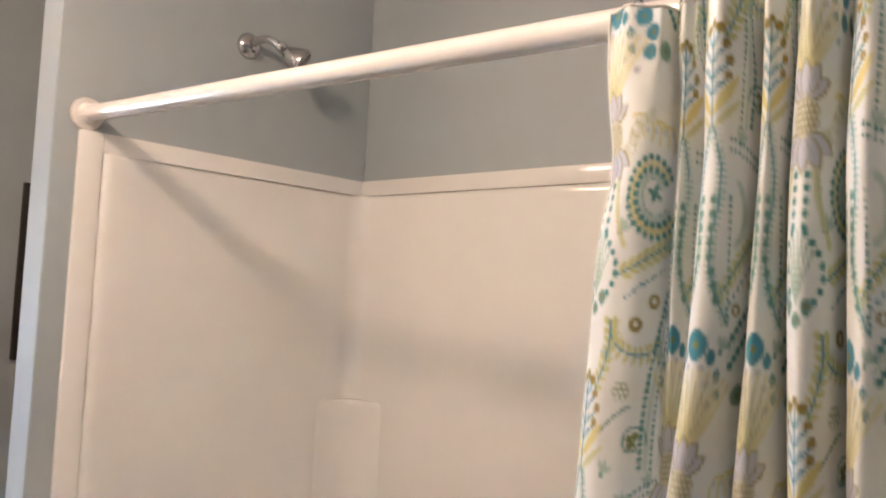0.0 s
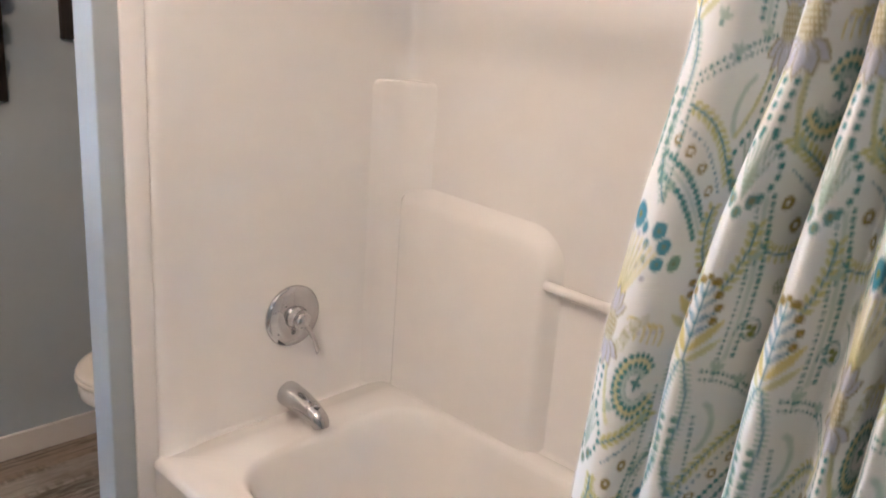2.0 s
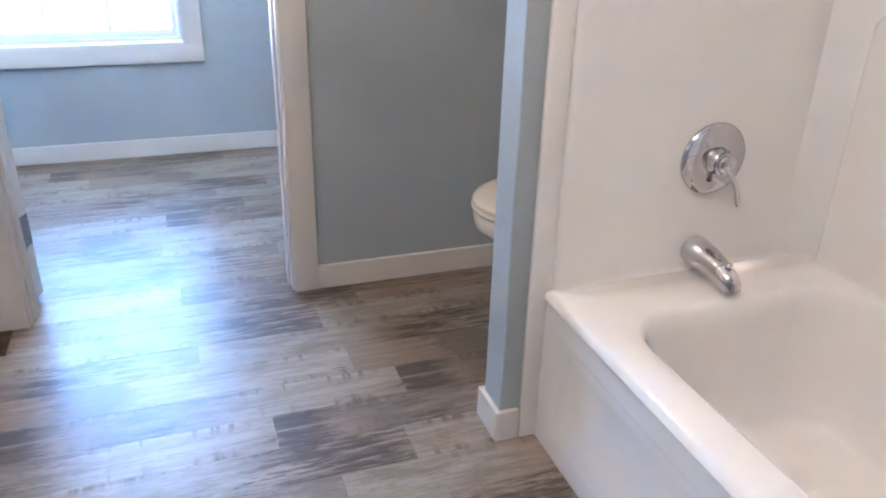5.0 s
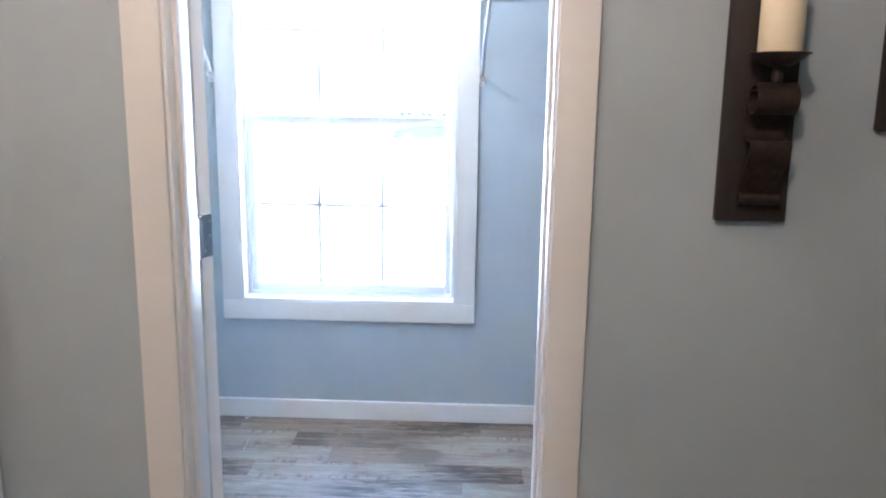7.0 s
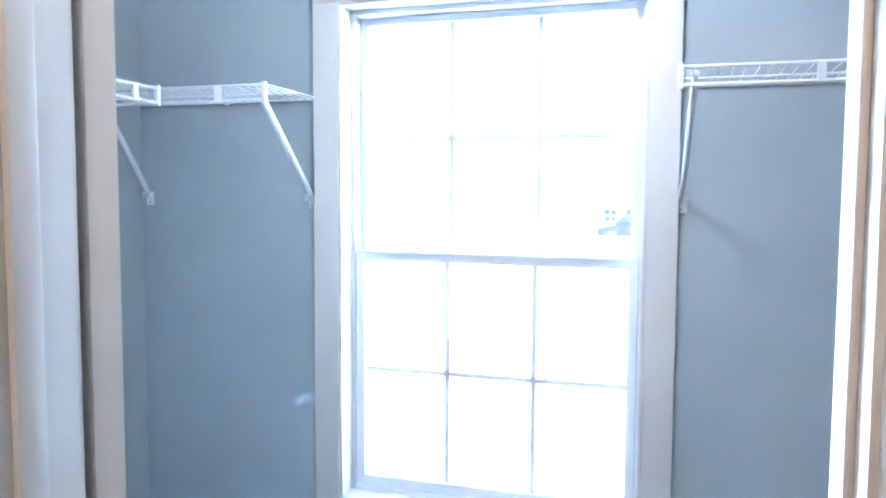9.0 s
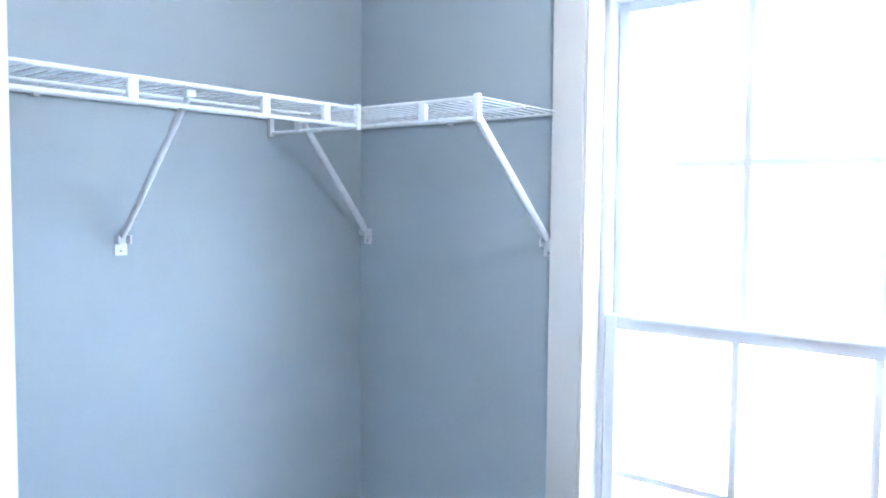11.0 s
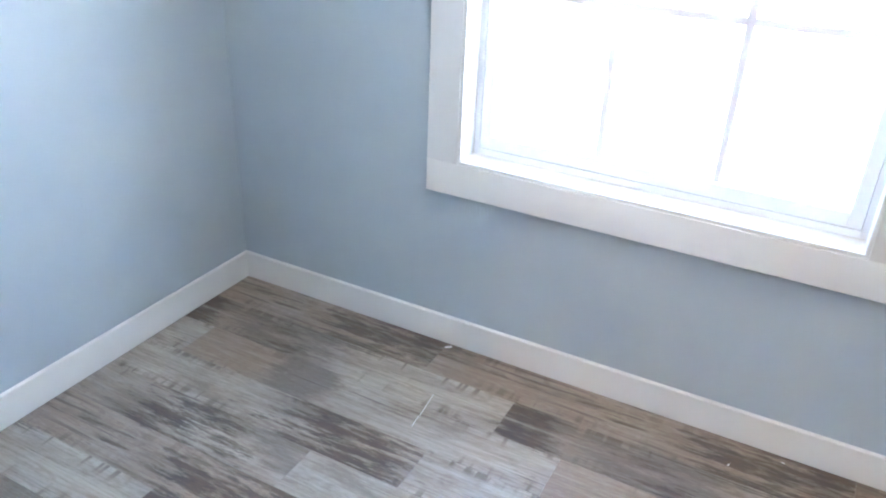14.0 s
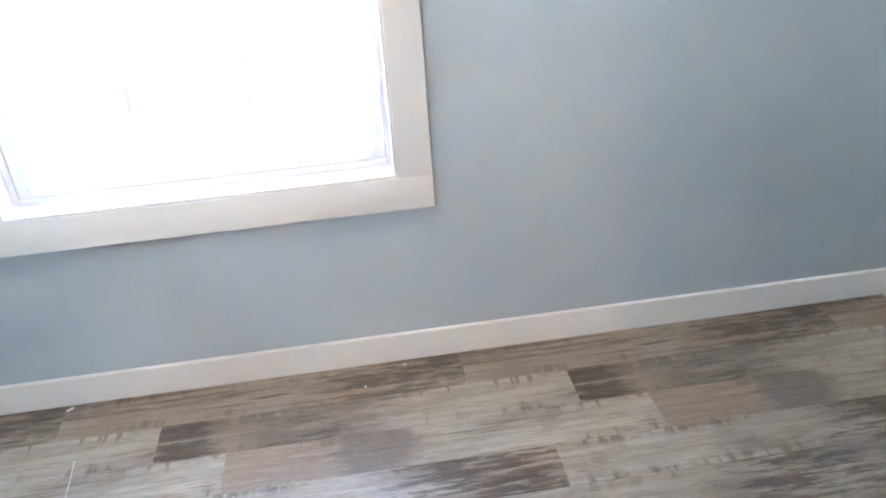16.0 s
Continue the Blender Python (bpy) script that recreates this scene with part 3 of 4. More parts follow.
door.matrix_basis = Matrix.Translation(PIV) @ pose(0, 0, 0, 0, 0, 156.7)

# ---- window ----
window = thing("window_1", (-0.212, NORTH, WZ0), "white vinyl double-hung window with divided panes and flat casing", "window", kind="structure")
CF = NORTH - 0.024
for x0, x1 in ((WX0 - 0.075, WX0), (WX1, WX1 + 0.075)):
    part("casing", box(B(), x0, x1, CF, NORTH, WZ0, WZ1, 0.0008), TRIM, window)
part("head_casing", box(B(), WX0 - 0.075, WX1 + 0.075, CF, NORTH, WZ1, WZ1 + 0.075, 0.0008), TRIM, window)
part("apron_casing", box(B(), WX0 - 0.075, WX1 + 0.075, CF, NORTH, WZ0 - 0.076, WZ0, 0.0008), TRIM, window)
for x0, x1 in ((WX0, WX0 + 0.008), (WX1 - 0.008, WX1)):
    part("jamb_liner", box(B(), x0, x1, CF + 0.003, NORTH + 0.05, WZ0 + 0.008, WZ1 - 0.008, 0.001), TRIM, window)
part("window_sill", box(B(), WX0, WX1, CF + 0.003, NORTH + 0.05, WZ0, WZ0 + 0.008, 0.001), TRIM, window)
part("head_liner", box(B(), WX0, WX1, CF + 0.003, NORTH + 0.05, WZ1 - 0.008, WZ1, 0.001), TRIM, window)
bm = B()
for x0, x1 in ((WX0, WX0 + 0.020), (WX1 - 0.020, WX1)):
    box(bm, x0, x1, NORTH + 0.05, NORTH + 0.135, WZ0, WZ1, 0.002)
box(bm, WX0 + 0.02, WX1 - 0.02, NORTH + 0.05, NORTH + 0.135, WZ0, WZ0 + 0.022, 0.002)
box(bm, WX0 + 0.02, WX1 - 0.02, NORTH + 0.05, NORTH + 0.135, WZ1 - 0.022, WZ1, 0.002)
part("window_frame", bm, SASHVINYL, window)


def sash(name, y0, y1, z0, z1, stile, low, top, x0=WX0 + 0.021, x1=WX1 - 0.021):
    s = part(name, B(), VINYL, window)
    bm = B()
    for a, b in ((x0, x0 + stile), (x1 - stile, x1)):
        box(bm, a, b, y0, y1, z0, z1, 0.002)
    box(bm, x0 + stile, x1 - stile, y0, y1, z0, z0 + low, 0.002)
    box(bm, x0 + stile, x1 - stile, y0, y1, z1 - top, z1, 0.002)
    part("sash_frame", bm, SASHVINYL, s)
    gx0, gx1, gz0, gz1 = x0 + stile, x1 - stile, z0 + low, z1 - top
    ym = (y0 + y1) / 2
    for xm in (gx0 + (gx1 - gx0) / 3, gx0 + (gx1 - gx0) * 2 / 3):
        part("muntin", box(B(), xm - 0.008, xm + 0.008, ym - 0.003, ym + 0.003, gz0, gz1, 0.001), GRILLE, s)
    zm = (gz0 + gz1) / 2
    part("muntin", box(B(), gx0, gx1, ym - 0.0025, ym + 0.0025, zm - 0.0075, zm + 0.0075, 0.001), GRILLE, s)
    for i in range(3):
        for j in range(2):
            a, b = gx0 + (gx1 - gx0) * i / 3, gx0 + (gx1 - gx0) * (i + 1) / 3
            c, d = gz0 + (gz1 - gz0) * j / 2, gz0 + (gz1 - gz0) * (j + 1) / 2
            g = part("pane", box(B(), a + 0.0005, b - 0.0005, ym + 0.006, ym + 0.009, c + 0.0005, d - 0.0005), GLASS, s)
            g.visible_shadow = False
    return s


lower = sash("lower_sash", NORTH + 0.053, NORTH + 0.083, WZ0 + 0.023, 1.212, 0.026, 0.030, 0.030)
upper = sash("upper_sash", NORTH + 0.090, NORTH + 0.120, 1.182, WZ1 - 0.023, 0.022, 0.030, 0.022)
for x in (-0.46, 0.03):
    bm = box(B(), x - 0.022, x + 0.022, NORTH + 0.058, NORTH + 0.080, 1.212, 1.217, 0.001)
    tube(bm, ((x - 0.004, NORTH + 0.068, 1.216), (x + 0.004, NORTH + 0.066, 1.222), (x + 0.026, NORTH + 0.056, 1.223)), 0.0035, 8)
    part("sash_lock", bm, VINYL, lower)
part("pull_rail", box(B(), -0.55, 0.12, NORTH + 0.048, NORTH + 0.053, 1.205, 1.2115, 0.001), VINYL, lower)
bm = box(B(), -0.40, -0.03, NORTH + 0.084, NORTH + 0.0895, WZ1 - 0.034, WZ1 - 0.027, 0.001)
part("upper_pull_rail", bm, VINYL, upper)

# ---- wire shelves ----
ZT, ZL = 1.646, 1.607


def wire_shelf(name, origin, length, turn, label, clips, cap_start=True, cap_end=True):
    """A shelf along its own x axis, wall at y = 0, front at y = -0.302, turned about its start."""
    s = thing(name, (0, 0, 0), label, "wire shelf", "closet shelves")
    D = 0.302

    def add(pname, bm, lab=""):
        ob = link(pname, bm, WIRE, 50)
        ob.parent = s
        return tagged(ob, label=lab) if lab else ob

    for pname, y, z, r in (("back_rod", -0.006, ZT - 0.004, 0.0032), ("middle_rod", -0.15, ZT - 0.005, 0.0032), ("front_rod", -D, ZT - 0.002, 0.0040), ("lip_rod", -D, ZL, 0.0042)):
        add(pname, tube(B(), ((0.0, y, z), (length, y, z)), r, 8))
    k = int(length / 0.0254)
    first = None
    for i in range(k + 1):
        x = 0.006 + (length - 0.012) * i / k
        if first is None:
            first = add("wire", tube(B(), ((0, -0.004, ZT), (0, -D - 0.001, ZT + 0.001)), 0.0016, 6))
            ob = first
        else:
            ob = new("wire", first.data)
            ob.parent = s
        ob.matrix_basis = pose(x, 0, 0)
    for x in clips:
        add("lip_clip", box(B(), x - 0.008, x + 0.008, -D - 0.005, -D + 0.005, ZL - 0.002, ZT, 0.001))
    for x, on in ((0.004, cap_start), (length - 0.004, cap_end)):
        if on:
            add("end_cap", box(B(), x - 0.006, x + 0.006, -D - 0.007, -D + 0.006, ZL - 0.008, ZT + 0.006, 0.003))
    add("wall_clip", box(B(), length * 0.5 - 0.006, length * 0.5 + 0.006, -0.012, 0, ZT - 0.012, ZT + 0.004, 0.002))
    s.matrix_basis = pose(*origin, 0, 0, turn)
    return s


SY = 3.488
wire_shelf("wire_shelf", (CLEFT + 0.003, NORTH, 0), 0.606, 0, "short white coated wire shelf beside the window", (0.10, 0.47))
wire_shelf("wire_shelf", (0.280, NORTH, 0), CRIGHT - 0.283, 0, "long white coated wire shelf past the window", (0.27, 0.55, 0.83, 1.05), True, False)
wire_shelf("wire_shelf", (CLEFT, CLOSETFACE + 0.004, 0), SY - CLOSETFACE - 0.012, 90, "white coated wire shelf along the closet side wall", (0.25, 0.54, 0.80, 0.95), False, True)


def bracket(foot, top, wall_way):
    """A slanting brace: foot plate on the wall, tube up to the shelf's front."""
    s = thing("shelf_bracket", (foot[0], foot[1], foot[2] - 0.03), "white slanting wire shelf bracket screwed to the wall", "bracket", "shelf brackets")
    f, t, w = Vector(foot), Vector(top), Vector(wall_way)
    side = Vector((abs(w.y), abs(w.x), 0))
    c = f + w * 0.002
    half = side * 0.013 + Vector((abs(w.x), abs(w.y), 0)) * 0.002
    bm = box(B(), c.x - half.x, c.x + half.x, c.y - half.y, c.y + half.y, f.z - 0.027, f.z + 0.012, 0.0015)
    for q in (-1, 1):
        e = f + w * 0.012 + side * 0.012 * q
        hx, hy = side.x * 0.0016 + abs(w.x) * 0.009, side.y * 0.0016 + abs(w.y) * 0.009
        box(bm, e.x - hx, e.x + hx, e.y - hy, e.y + hy, f.z - 0.004, f.z + 0.014)
    plate = part("foot_plate", bm, WIRE, s)
    part("screw", lathe(B(), f + w * 0.004 - Vector((0, 0, 0.018)), w, ((0, 0.0036), (0.0014, 0.003), (0.0017, 0.0005)), 12), NICKEL, plate)
    start = f + w * 0.012 + Vector((0, 0, 0.012))
    part("brace_tube", tube(B(), (start, start.lerp(t, 0.05), start.lerp(t, 0.95), t), [0.0075, 0.0085, 0.0085, 0.0070], 12, 0.75), WIRE, s)
    part("hook", box(B(), t.x - 0.009, t.x + 0.009, t.y - 0.009, t.y + 0.009, t.z - 0.002, t.z + 0.010, 0.002), WIRE, s)
    return s


bracket((CLEFT, 3.118, 1.366), (CLEFT + 0.285, 3.092, ZT - 0.018), (1, 0, 0))
bracket((-1.276, NORTH, 1.366), (-1.205, SY + 0.016, ZT - 0.018), (0, -1, 0))
bracket((-0.722, NORTH, 1.360), (-0.722, SY + 0.016, ZT - 0.018), (0, -1, 0))
bracket((0.290, NORTH, 1.360), (0.312, SY + 0.016, ZT - 0.018), (0, -1, 0))

# ---- bathtub ----
TX0, TZ = 0.822, 0.378


def round_rect(x0, x1, y0, y1, r, z, n=7):
    pts = []
    for cx, cy, a0 in ((x1 - r, y1 - r, 0), (x0 + r, y1 - r, 90), (x0 + r, y0 + r, 180), (x1 - r, y0 + r, 270)):
        for k in range(n):
            a = radians(a0 + 90 * k / (n - 1))
            pts.append(Vector((cx + r * math.cos(a), cy + r * math.sin(a), z)))
    return pts


tub = thing("bathtub", (1.17, 0.70, 0), "white glossy acrylic alcove bathtub with a recessed apron", "bathtub")
TY0, TY1 = TUBNEAR + 0.012, 1.4685
bm = B()
loops = [round_rect(TX0, BACK - 0.003, TY0, TY1, 0.006, TZ - 0.020), round_rect(TX0 + 0.004, BACK - 0.003, TY0, TY1, 0.007, TZ - 0.006),
         round_rect(TX0 + 0.014, BACK - 0.006, TY0 + 0.004, TY1 - 0.004, 0.010, TZ)]
for inset, r, z in ((0.0, 0.13, TZ), (0.010, 0.125, TZ - 0.004), (0.020, 0.12, TZ - 0.016), (0.030, 0.12, TZ - 0.05), (0.055, 0.13, TZ - 0.20), (0.085, 0.13, 0.10), (0.12, 0.12, 0.075), (0.19, 0.07, 0.066)):
    loops.append(round_rect(0.905 + inset * 0.8, 1.478 - inset * 0.8, 0.10 + inset * 1.6, 1.335 - inset * 0.9, r, z))
rings(bm, loops, False)
bm.faces.new([w for w in bm.verts][-28:])
part("basin", bm, ACRYLIC, tub, smooth=60)
bm = B()
AX = TX0 + 0.006


def apron_loop(inset, x):
    return [Vector((x, y, z)) for y, z in ((TY0 + inset, 0.001 + inset * 0.9), (TY1 - inset, 0.001 + inset * 0.9), (TY1 - inset, TZ - 0.012 - inset), (TY0 + inset, TZ - 0.012 - inset))]


rings(bm, [apron_loop(0.0, AX), apron_loop(0.070, AX), apron_loop(0.105, AX + 0.010)], False)
bm.faces.new([w for w in bm.verts][-4:])
ed = [e for e in bm.edges if all(abs(w.co.x - AX) < 1e-4 for w in e.verts) and all(0.03 < w.co.z < TZ - 0.04 for w in e.verts)]
bmesh.ops.bevel(bm, geom=ed, offset=0.010, segments=3, affect='EDGES')
part("apron", bm, ACRYLIC, tub, smooth=60)
bm = lathe(B(), (1.33, 0.795, 0.066), (0, 0, 1), ((0, 0.034), (0.003, 0.034), (0.005, 0.030), (0.004, 0.022), (0.010, 0.020), (0.017, 0.018), (0.019, 0.001)), 28)
part("drain", bm, CHROME, tub, "chrome drain stopper")

# ---- tub surround ----
surround = thing("tub_surround", (1.2, 1.4, TZ), "white glossy moulded tub surround panels with a trim flange", "tub surround")
SE, SB, ST = 1.469, 1.529, 1.734          # faces of the end and back panels, top
NEARF = TUBNEAR + 0.012


def plan_line(off):
    """The panels in plan, from the tap end round the back to the near end."""
    pts = [Vector((0.8365, SE + 0.008, 0)), Vector((0.838, SE - 0.001, 0)), Vector((0.842, SE - 0.007, 0)), Vector((0.848, SE - 0.0105, 0)), Vector((0.856, SE - 0.0115, 0)),
           Vector((0.880, SE - 0.0105, 0)), Vector((0.910, SE - 0.0075, 0)), Vector((0.935, SE - 0.0035, 0)), Vector((0.955, SE - 0.0008, 0)), Vector((0.975, SE, 0))]
    for p in pts:
        p.y += off
    r = 0.045
    for k in range(9):
        a = radians(90 - 90 * k / 8)
        pts.append(Vector((SB - r + (r + off) * math.cos(a), SE - r + (r + off) * math.sin(a), 0)))
    for k in range(9):
        a = radians(-90 * k / 8)
        pts.append(Vector((SB - r + (r + off) * math.cos(a), NEARF + r + (r + off) * math.sin(a), 0)))
    pts.append(Vector((0.845, NEARF - off, 0)))
    return pts


bm = B()
rings(bm, [[p + Vector((0, 0, z)) for p in plan_line(off)] for z, off in ((TZ - 0.004, -0.010), (TZ + 0.004, -0.004), (TZ + 0.014, 0.0), (0.8, 0), (1.3, 0), (ST - 0.022, 0), (ST - 0.010, 0.0006), (ST - 0.004, 0.0018), (ST - 0.001, 0.0038), (ST + 0.001, 0.006))], False, False)
part("panel", bm, ACRYLIC, surround, smooth=70)
bm = box(B(), 0.789, 0.836, SE - 0.004, PY0, 0.001, ST + 0.040, 0.003)
part("side_flange", bm, ACRYLIC, surround)
part("side_flange", box(B(), 0.789, 0.836, TUBNEAR, NEARF + 0.006, TZ - 0.004, ST + 0.040, 0.003), ACRYLIC, surround)
part("top_flange", box(B(), 0.836, BACK, SE - 0.004, PY0, ST, ST + 0.040, 0.003), ACRYLIC, surround)
part("top_flange", box(B(), SB - 0.004, BACK, TUBNEAR, SE - 0.004, ST, ST + 0.040, 0.003), ACRYLIC, surround)
part("top_flange", box(B(), 0.836, SB - 0.004, TUBNEAR, NEARF + 0.006, ST, ST + 0.040, 0.003), ACRYLIC, surround)
# corner column with a small ledge, and the broad moulded shelf on the back panel
bm = B()
col_plan = [(1.415, SE + 0.002), (1.424, SE - 0.0015), (1.445, SE - 0.005), (1.482, SE - 0.018), (SB - 0.020, SE - 0.052), (SB - 0.006, SE - 0.096), (SB - 0.002, SE - 0.116), (SB + 0.002, SE - 0.122), (SB + 0.002, SE + 0.002)]
loops = [[Vector((x, y, z)) for x, y in col_plan] for z in (TZ - 0.002, 1.192)]
loops.append([Vector((x + (SB - x) * 0.06, y + (SE - y) * 0.06, 1.203)) for x, y in col_plan])
loops.append([Vector((x + (SB - x) * 0.14, y + (SE - y) * 0.14, 1.206)) for x, y in col_plan])
loops.append([Vector((x + (SB - x) * 0.20, y + (SE - y) * 0.20, 1.2062)) for x, y in col_plan])
rings(bm, loops)
part("corner_ledge", bm, ACRYLIC, surround, smooth=50)


def shelf_outline(x, inset):
    y0, y1, z0, z1, r = 0.935 + inset, 1.432 - inset * 0.3, TZ - 0.003, 0.930 - inset, 0.085 - inset * 0.5
    pts = [Vector((x, y1, z0)), Vector((x, y1, z1 - 0.012)), Vector((x, y1 - 0.012, z1))]
    for k in range(9):
        a = radians(90 + 90 * k / 8)
        pts.append(Vector((x, y0 + r + r * math.cos(a), z1 - r + r * math.sin(a) - 0.025 * (1 - (y0 + r + r * math.cos(a) - y0) / 0.46))))
    pts.append(Vector((x, y0, z0)))
    return pts


bm = B()
rings(bm, [shelf_outline(SB - d, i) for d, i in ((-0.004, -0.022), (0.002, -0.013), (0.007, -0.007), (0.016, 0.001), (0.025, 0.010), (0.031, 0.017), (0.0345, 0.026), (0.0365, 0.038), (0.0375, 0.052), (0.0378, 0.058))])
part("moulded_shelf", bm, ACRYLIC, surround, smooth=50)
bm = tube(B(), ((SB - 0.028, 0.945, 0.800), (SB - 0.030, 0.62, 0.792), (SB - 0.030, 0.30, 0.785)), 0.0125, 16)
part("grab_bar", bm, ACRYLIC, surround, "white round towel bar")
part("bar_socket", lathe(B(), (SB - 0.028, 0.9335, 0.800), (0, -1, 0), ((0, 0.0095), (0.0016, 0.0095), (0.0018, 0.001)), 16), BLACK, surround)
part("bar_end", lathe(B(), (SB - 0.030, 0.31, 0.785), (0, -1, 0), ((0, 0.0125), (0.02, 0.018), (0.03, 0.018)), 16), ACRYLIC, surround)

# ---- taps and shower ----
VX, VZ = 1.190, 0.634
valve = thing("shower_valve", (VX, SE, VZ), "chrome round shower valve with a lever handle", "shower valve")
part("escutcheon", lathe(B(), (VX, SE, VZ), (0, -1, 0), ((0, 0.078), (0.004, 0.0785), (0.008, 0.076), (0.012, 0.068), (0.0155, 0.045), (0.017, 0.032), (0.018, 0.0005)), 64), CHROME, valve)
part("sleeve", lathe(B(), (VX, SE - 0.016, VZ), (0, -1, 0), ((0, 0.030), (0.010, 0.029), (0.016, 0.024), (0.026, 0.024), (0.028, 0.020), (0.036, 0.020), (0.040, 0.017), (0.044, 0.006), (0.0445, 0.0005)), 40), CHROME, valve)
part("lever", tube(B(), ((VX, SE - 0.046, VZ), (VX + 0.010, SE - 0.058, VZ - 0.022), (VX + 0.022, SE - 0.064, VZ - 0.050), (VX + 0.030, SE - 0.066, VZ - 0.078), (VX + 0.032, SE - 0.066, VZ - 0.086)), [0.010, 0.009, 0.0085, 0.010, 0.006], 14, 0.6), CHROME, valve)
part("hot_mark", box(B(), VX + 0.026, VX + 0.036, SE - 0.0122, SE - 0.0108, VZ + 0.046, VZ + 0.052), RED, valve, "small red hot mark")
for dx, dz in ((0.03, -0.036), (-0.03, 0.036)):
    part("screw", lathe(B(), (VX + dx, SE - 0.013, VZ + dz), (0, -1, 0), ((0, 0.005), (0.003, 0.005), (0.0035, 0.0005)), 12), CHROME, valve)

spout = thing("tub_spout", (1.182, SE, 0.424), "chrome tub spout with a diverter knob", "tub spout")
part("spout_body", tube(B(), ((1.182, SE, 0.426), (1.182, SE - 0.010, 0.426), (1.182, SE - 0.055, 0.423), (1.182, SE - 0.095, 0.417), (1.182, SE - 0.122, 0.408), (1.182, SE - 0.136, 0.398), (1.182, SE - 0.140, 0.388)),
                        [0.033, 0.0335, 0.031, 0.027, 0.0245, 0.0225, 0.019], 28), CHROME, spout)
part("diverter_knob", lathe(B(), (1.182, SE - 0.118, 0.424), (0, -0.15, 1), ((0, 0.004), (0.010, 0.004), (0.012, 0.008), (0.017, 0.009), (0.021, 0.006), (0.022, 0.0005)), 18), CHROME, spout)

shower = thing("wall_shower", (1.160, PY0, 2.040), "chrome shower head on a bent wall arm", "shower")
part("wall_flange", lathe(B(), (1.160, PY0, 2.040), (0, -1, 0), ((0, 0.031), (0.004, 0.031), (0.012, 0.026), (0.018, 0.016), (0.019, 0.010)), 32), CHROME, shower)
part("arm", tube(B(), ((1.160, PY0 - 0.004, 2.040), (1.163, PY0 - 0.030, 2.050), (1.170, PY0 - 0.056, 2.050), (1.180, PY0 - 0.076, 2.040), (1.186, PY0 - 0.084, 2.032)), 0.0095, 16), CHROME, shower)
hp, hd = Vector((1.183, PY0 - 0.080, 2.037)), Vector((0.56, -0.46, -0.50)).normalized()
head = part("spray_head", lathe(B(), hp, hd, ((0, 0.008), (0.004, 0.013), (0.016, 0.014), (0.022, 0.012), (0.034, 0.020), (0.052, 0.030), (0.060, 0.0335), (0.068, 0.0335), (0.070, 0.031), (0.0705, 0.001)), 36), CHROME, shower)
part("nozzle_face", lathe(B(), hp + hd * 0.0702, hd, ((0, 0.0295), (0.002, 0.0295), (0.003, 0.027), (0.0032, 0.001)), 30), RUBBERGREY, head)
qh = Vector((0, 0, 1)).rotation_difference(hd)
for ring_r, count in ((0.022, 14), (0.013, 8)):
    for k in range(count):
        o = hp + hd * 0.073 + qh @ Vector((ring_r * math.cos(6.2832 * k / count), ring_r * math.sin(6.2832 * k / count), 0))
        part("nozzle", lathe(B(), o, hd, ((0, 0.0018), (0.002, 0.0014), (0.0022, 0.0002)), 6), CHROME, head)

# ---- curtain rod and curtain ----
RA, RB = Vector((0.803, PY0 - 0.001, 1.806)), Vector((0.803, TUBNEAR + 0.001, 1.748))
rod = thing("shower_rod", tuple(RA), "white enamelled straight shower curtain rod", "curtain rod")
part("rod_tube", tube(B(), (RA, RA.lerp(RB, 0.5), RB), 0.0158, 24), RODWHITE, rod)
for p, way in ((RA, -1), (RB, 1)):
    fl = part("rod_flange", lathe(B(), p, (0, way, 0), ((0, 0.033), (0.004, 0.0335), (0.009, 0.031), (0.012, 0.022), (0.020, 0.019), (0.026, 0.0175), (0.026, 0.013)), 32), RODWHITE, rod)
    part("screw", lathe(B(), p + Vector((-0.025, way * 0.006, 0.002)), (0, way, 0), ((0, 0.005), (0.002, 0.0045), (0.0024, 0.0005)), 12), NICKEL, fl)

CURT_TOP, CURT_LOW = 1.750, 0.16
# the gathers in plan: y along the rod, x across it, and the cloth's own measure
GATHERS = [(0.296, 0.756, -0.128), (0.284, 0.742, -0.112), (0.262, 0.735, -0.086), (0.243, 0.745, -0.060), (0.236, 0.780, -0.028), (0.224, 0.757, 0.000),
           (0.215, 0.795, 0.045), (0.211, 0.838, 0.100), (0.207, 0.790, 0.158), (0.201, 0.742, 0.205), (0.188, 0.724, 0.230), (0.174, 0.740, 0.256),
           (0.167, 0.792, 0.302), (0.165, 0.838, 0.350), (0.162, 0.785, 0.400), (0.158, 0.744, 0.438), (0.149, 0.733, 0.460), (0.142, 0.755, 0.484),
           (0.139, 0.790, 0.520), (0.135, 0.752, 0.552), (0.120, 0.727, 0.578), (0.106, 0.745, 0.606), (0.101, 0.785, 0.650), (0.096, 0.750, 0.684),
           (0.080, 0.728, 0.716), (0.066, 0.760, 0.748), (0.062, 0.825, 0.812), (0.056, 0.760, 0.878), (0.044, 0.730, 0.906), (0.030, 0.765, 0.940),
           (0.024, 0.820, 0.994), (0.016, 0.765, 1.048), (0.004, 0.732, 1.080), (-0.012, 0.765, 1.112), (-0.022, 0.800, 1.146), (-0.038, 0.770, 1.178)]
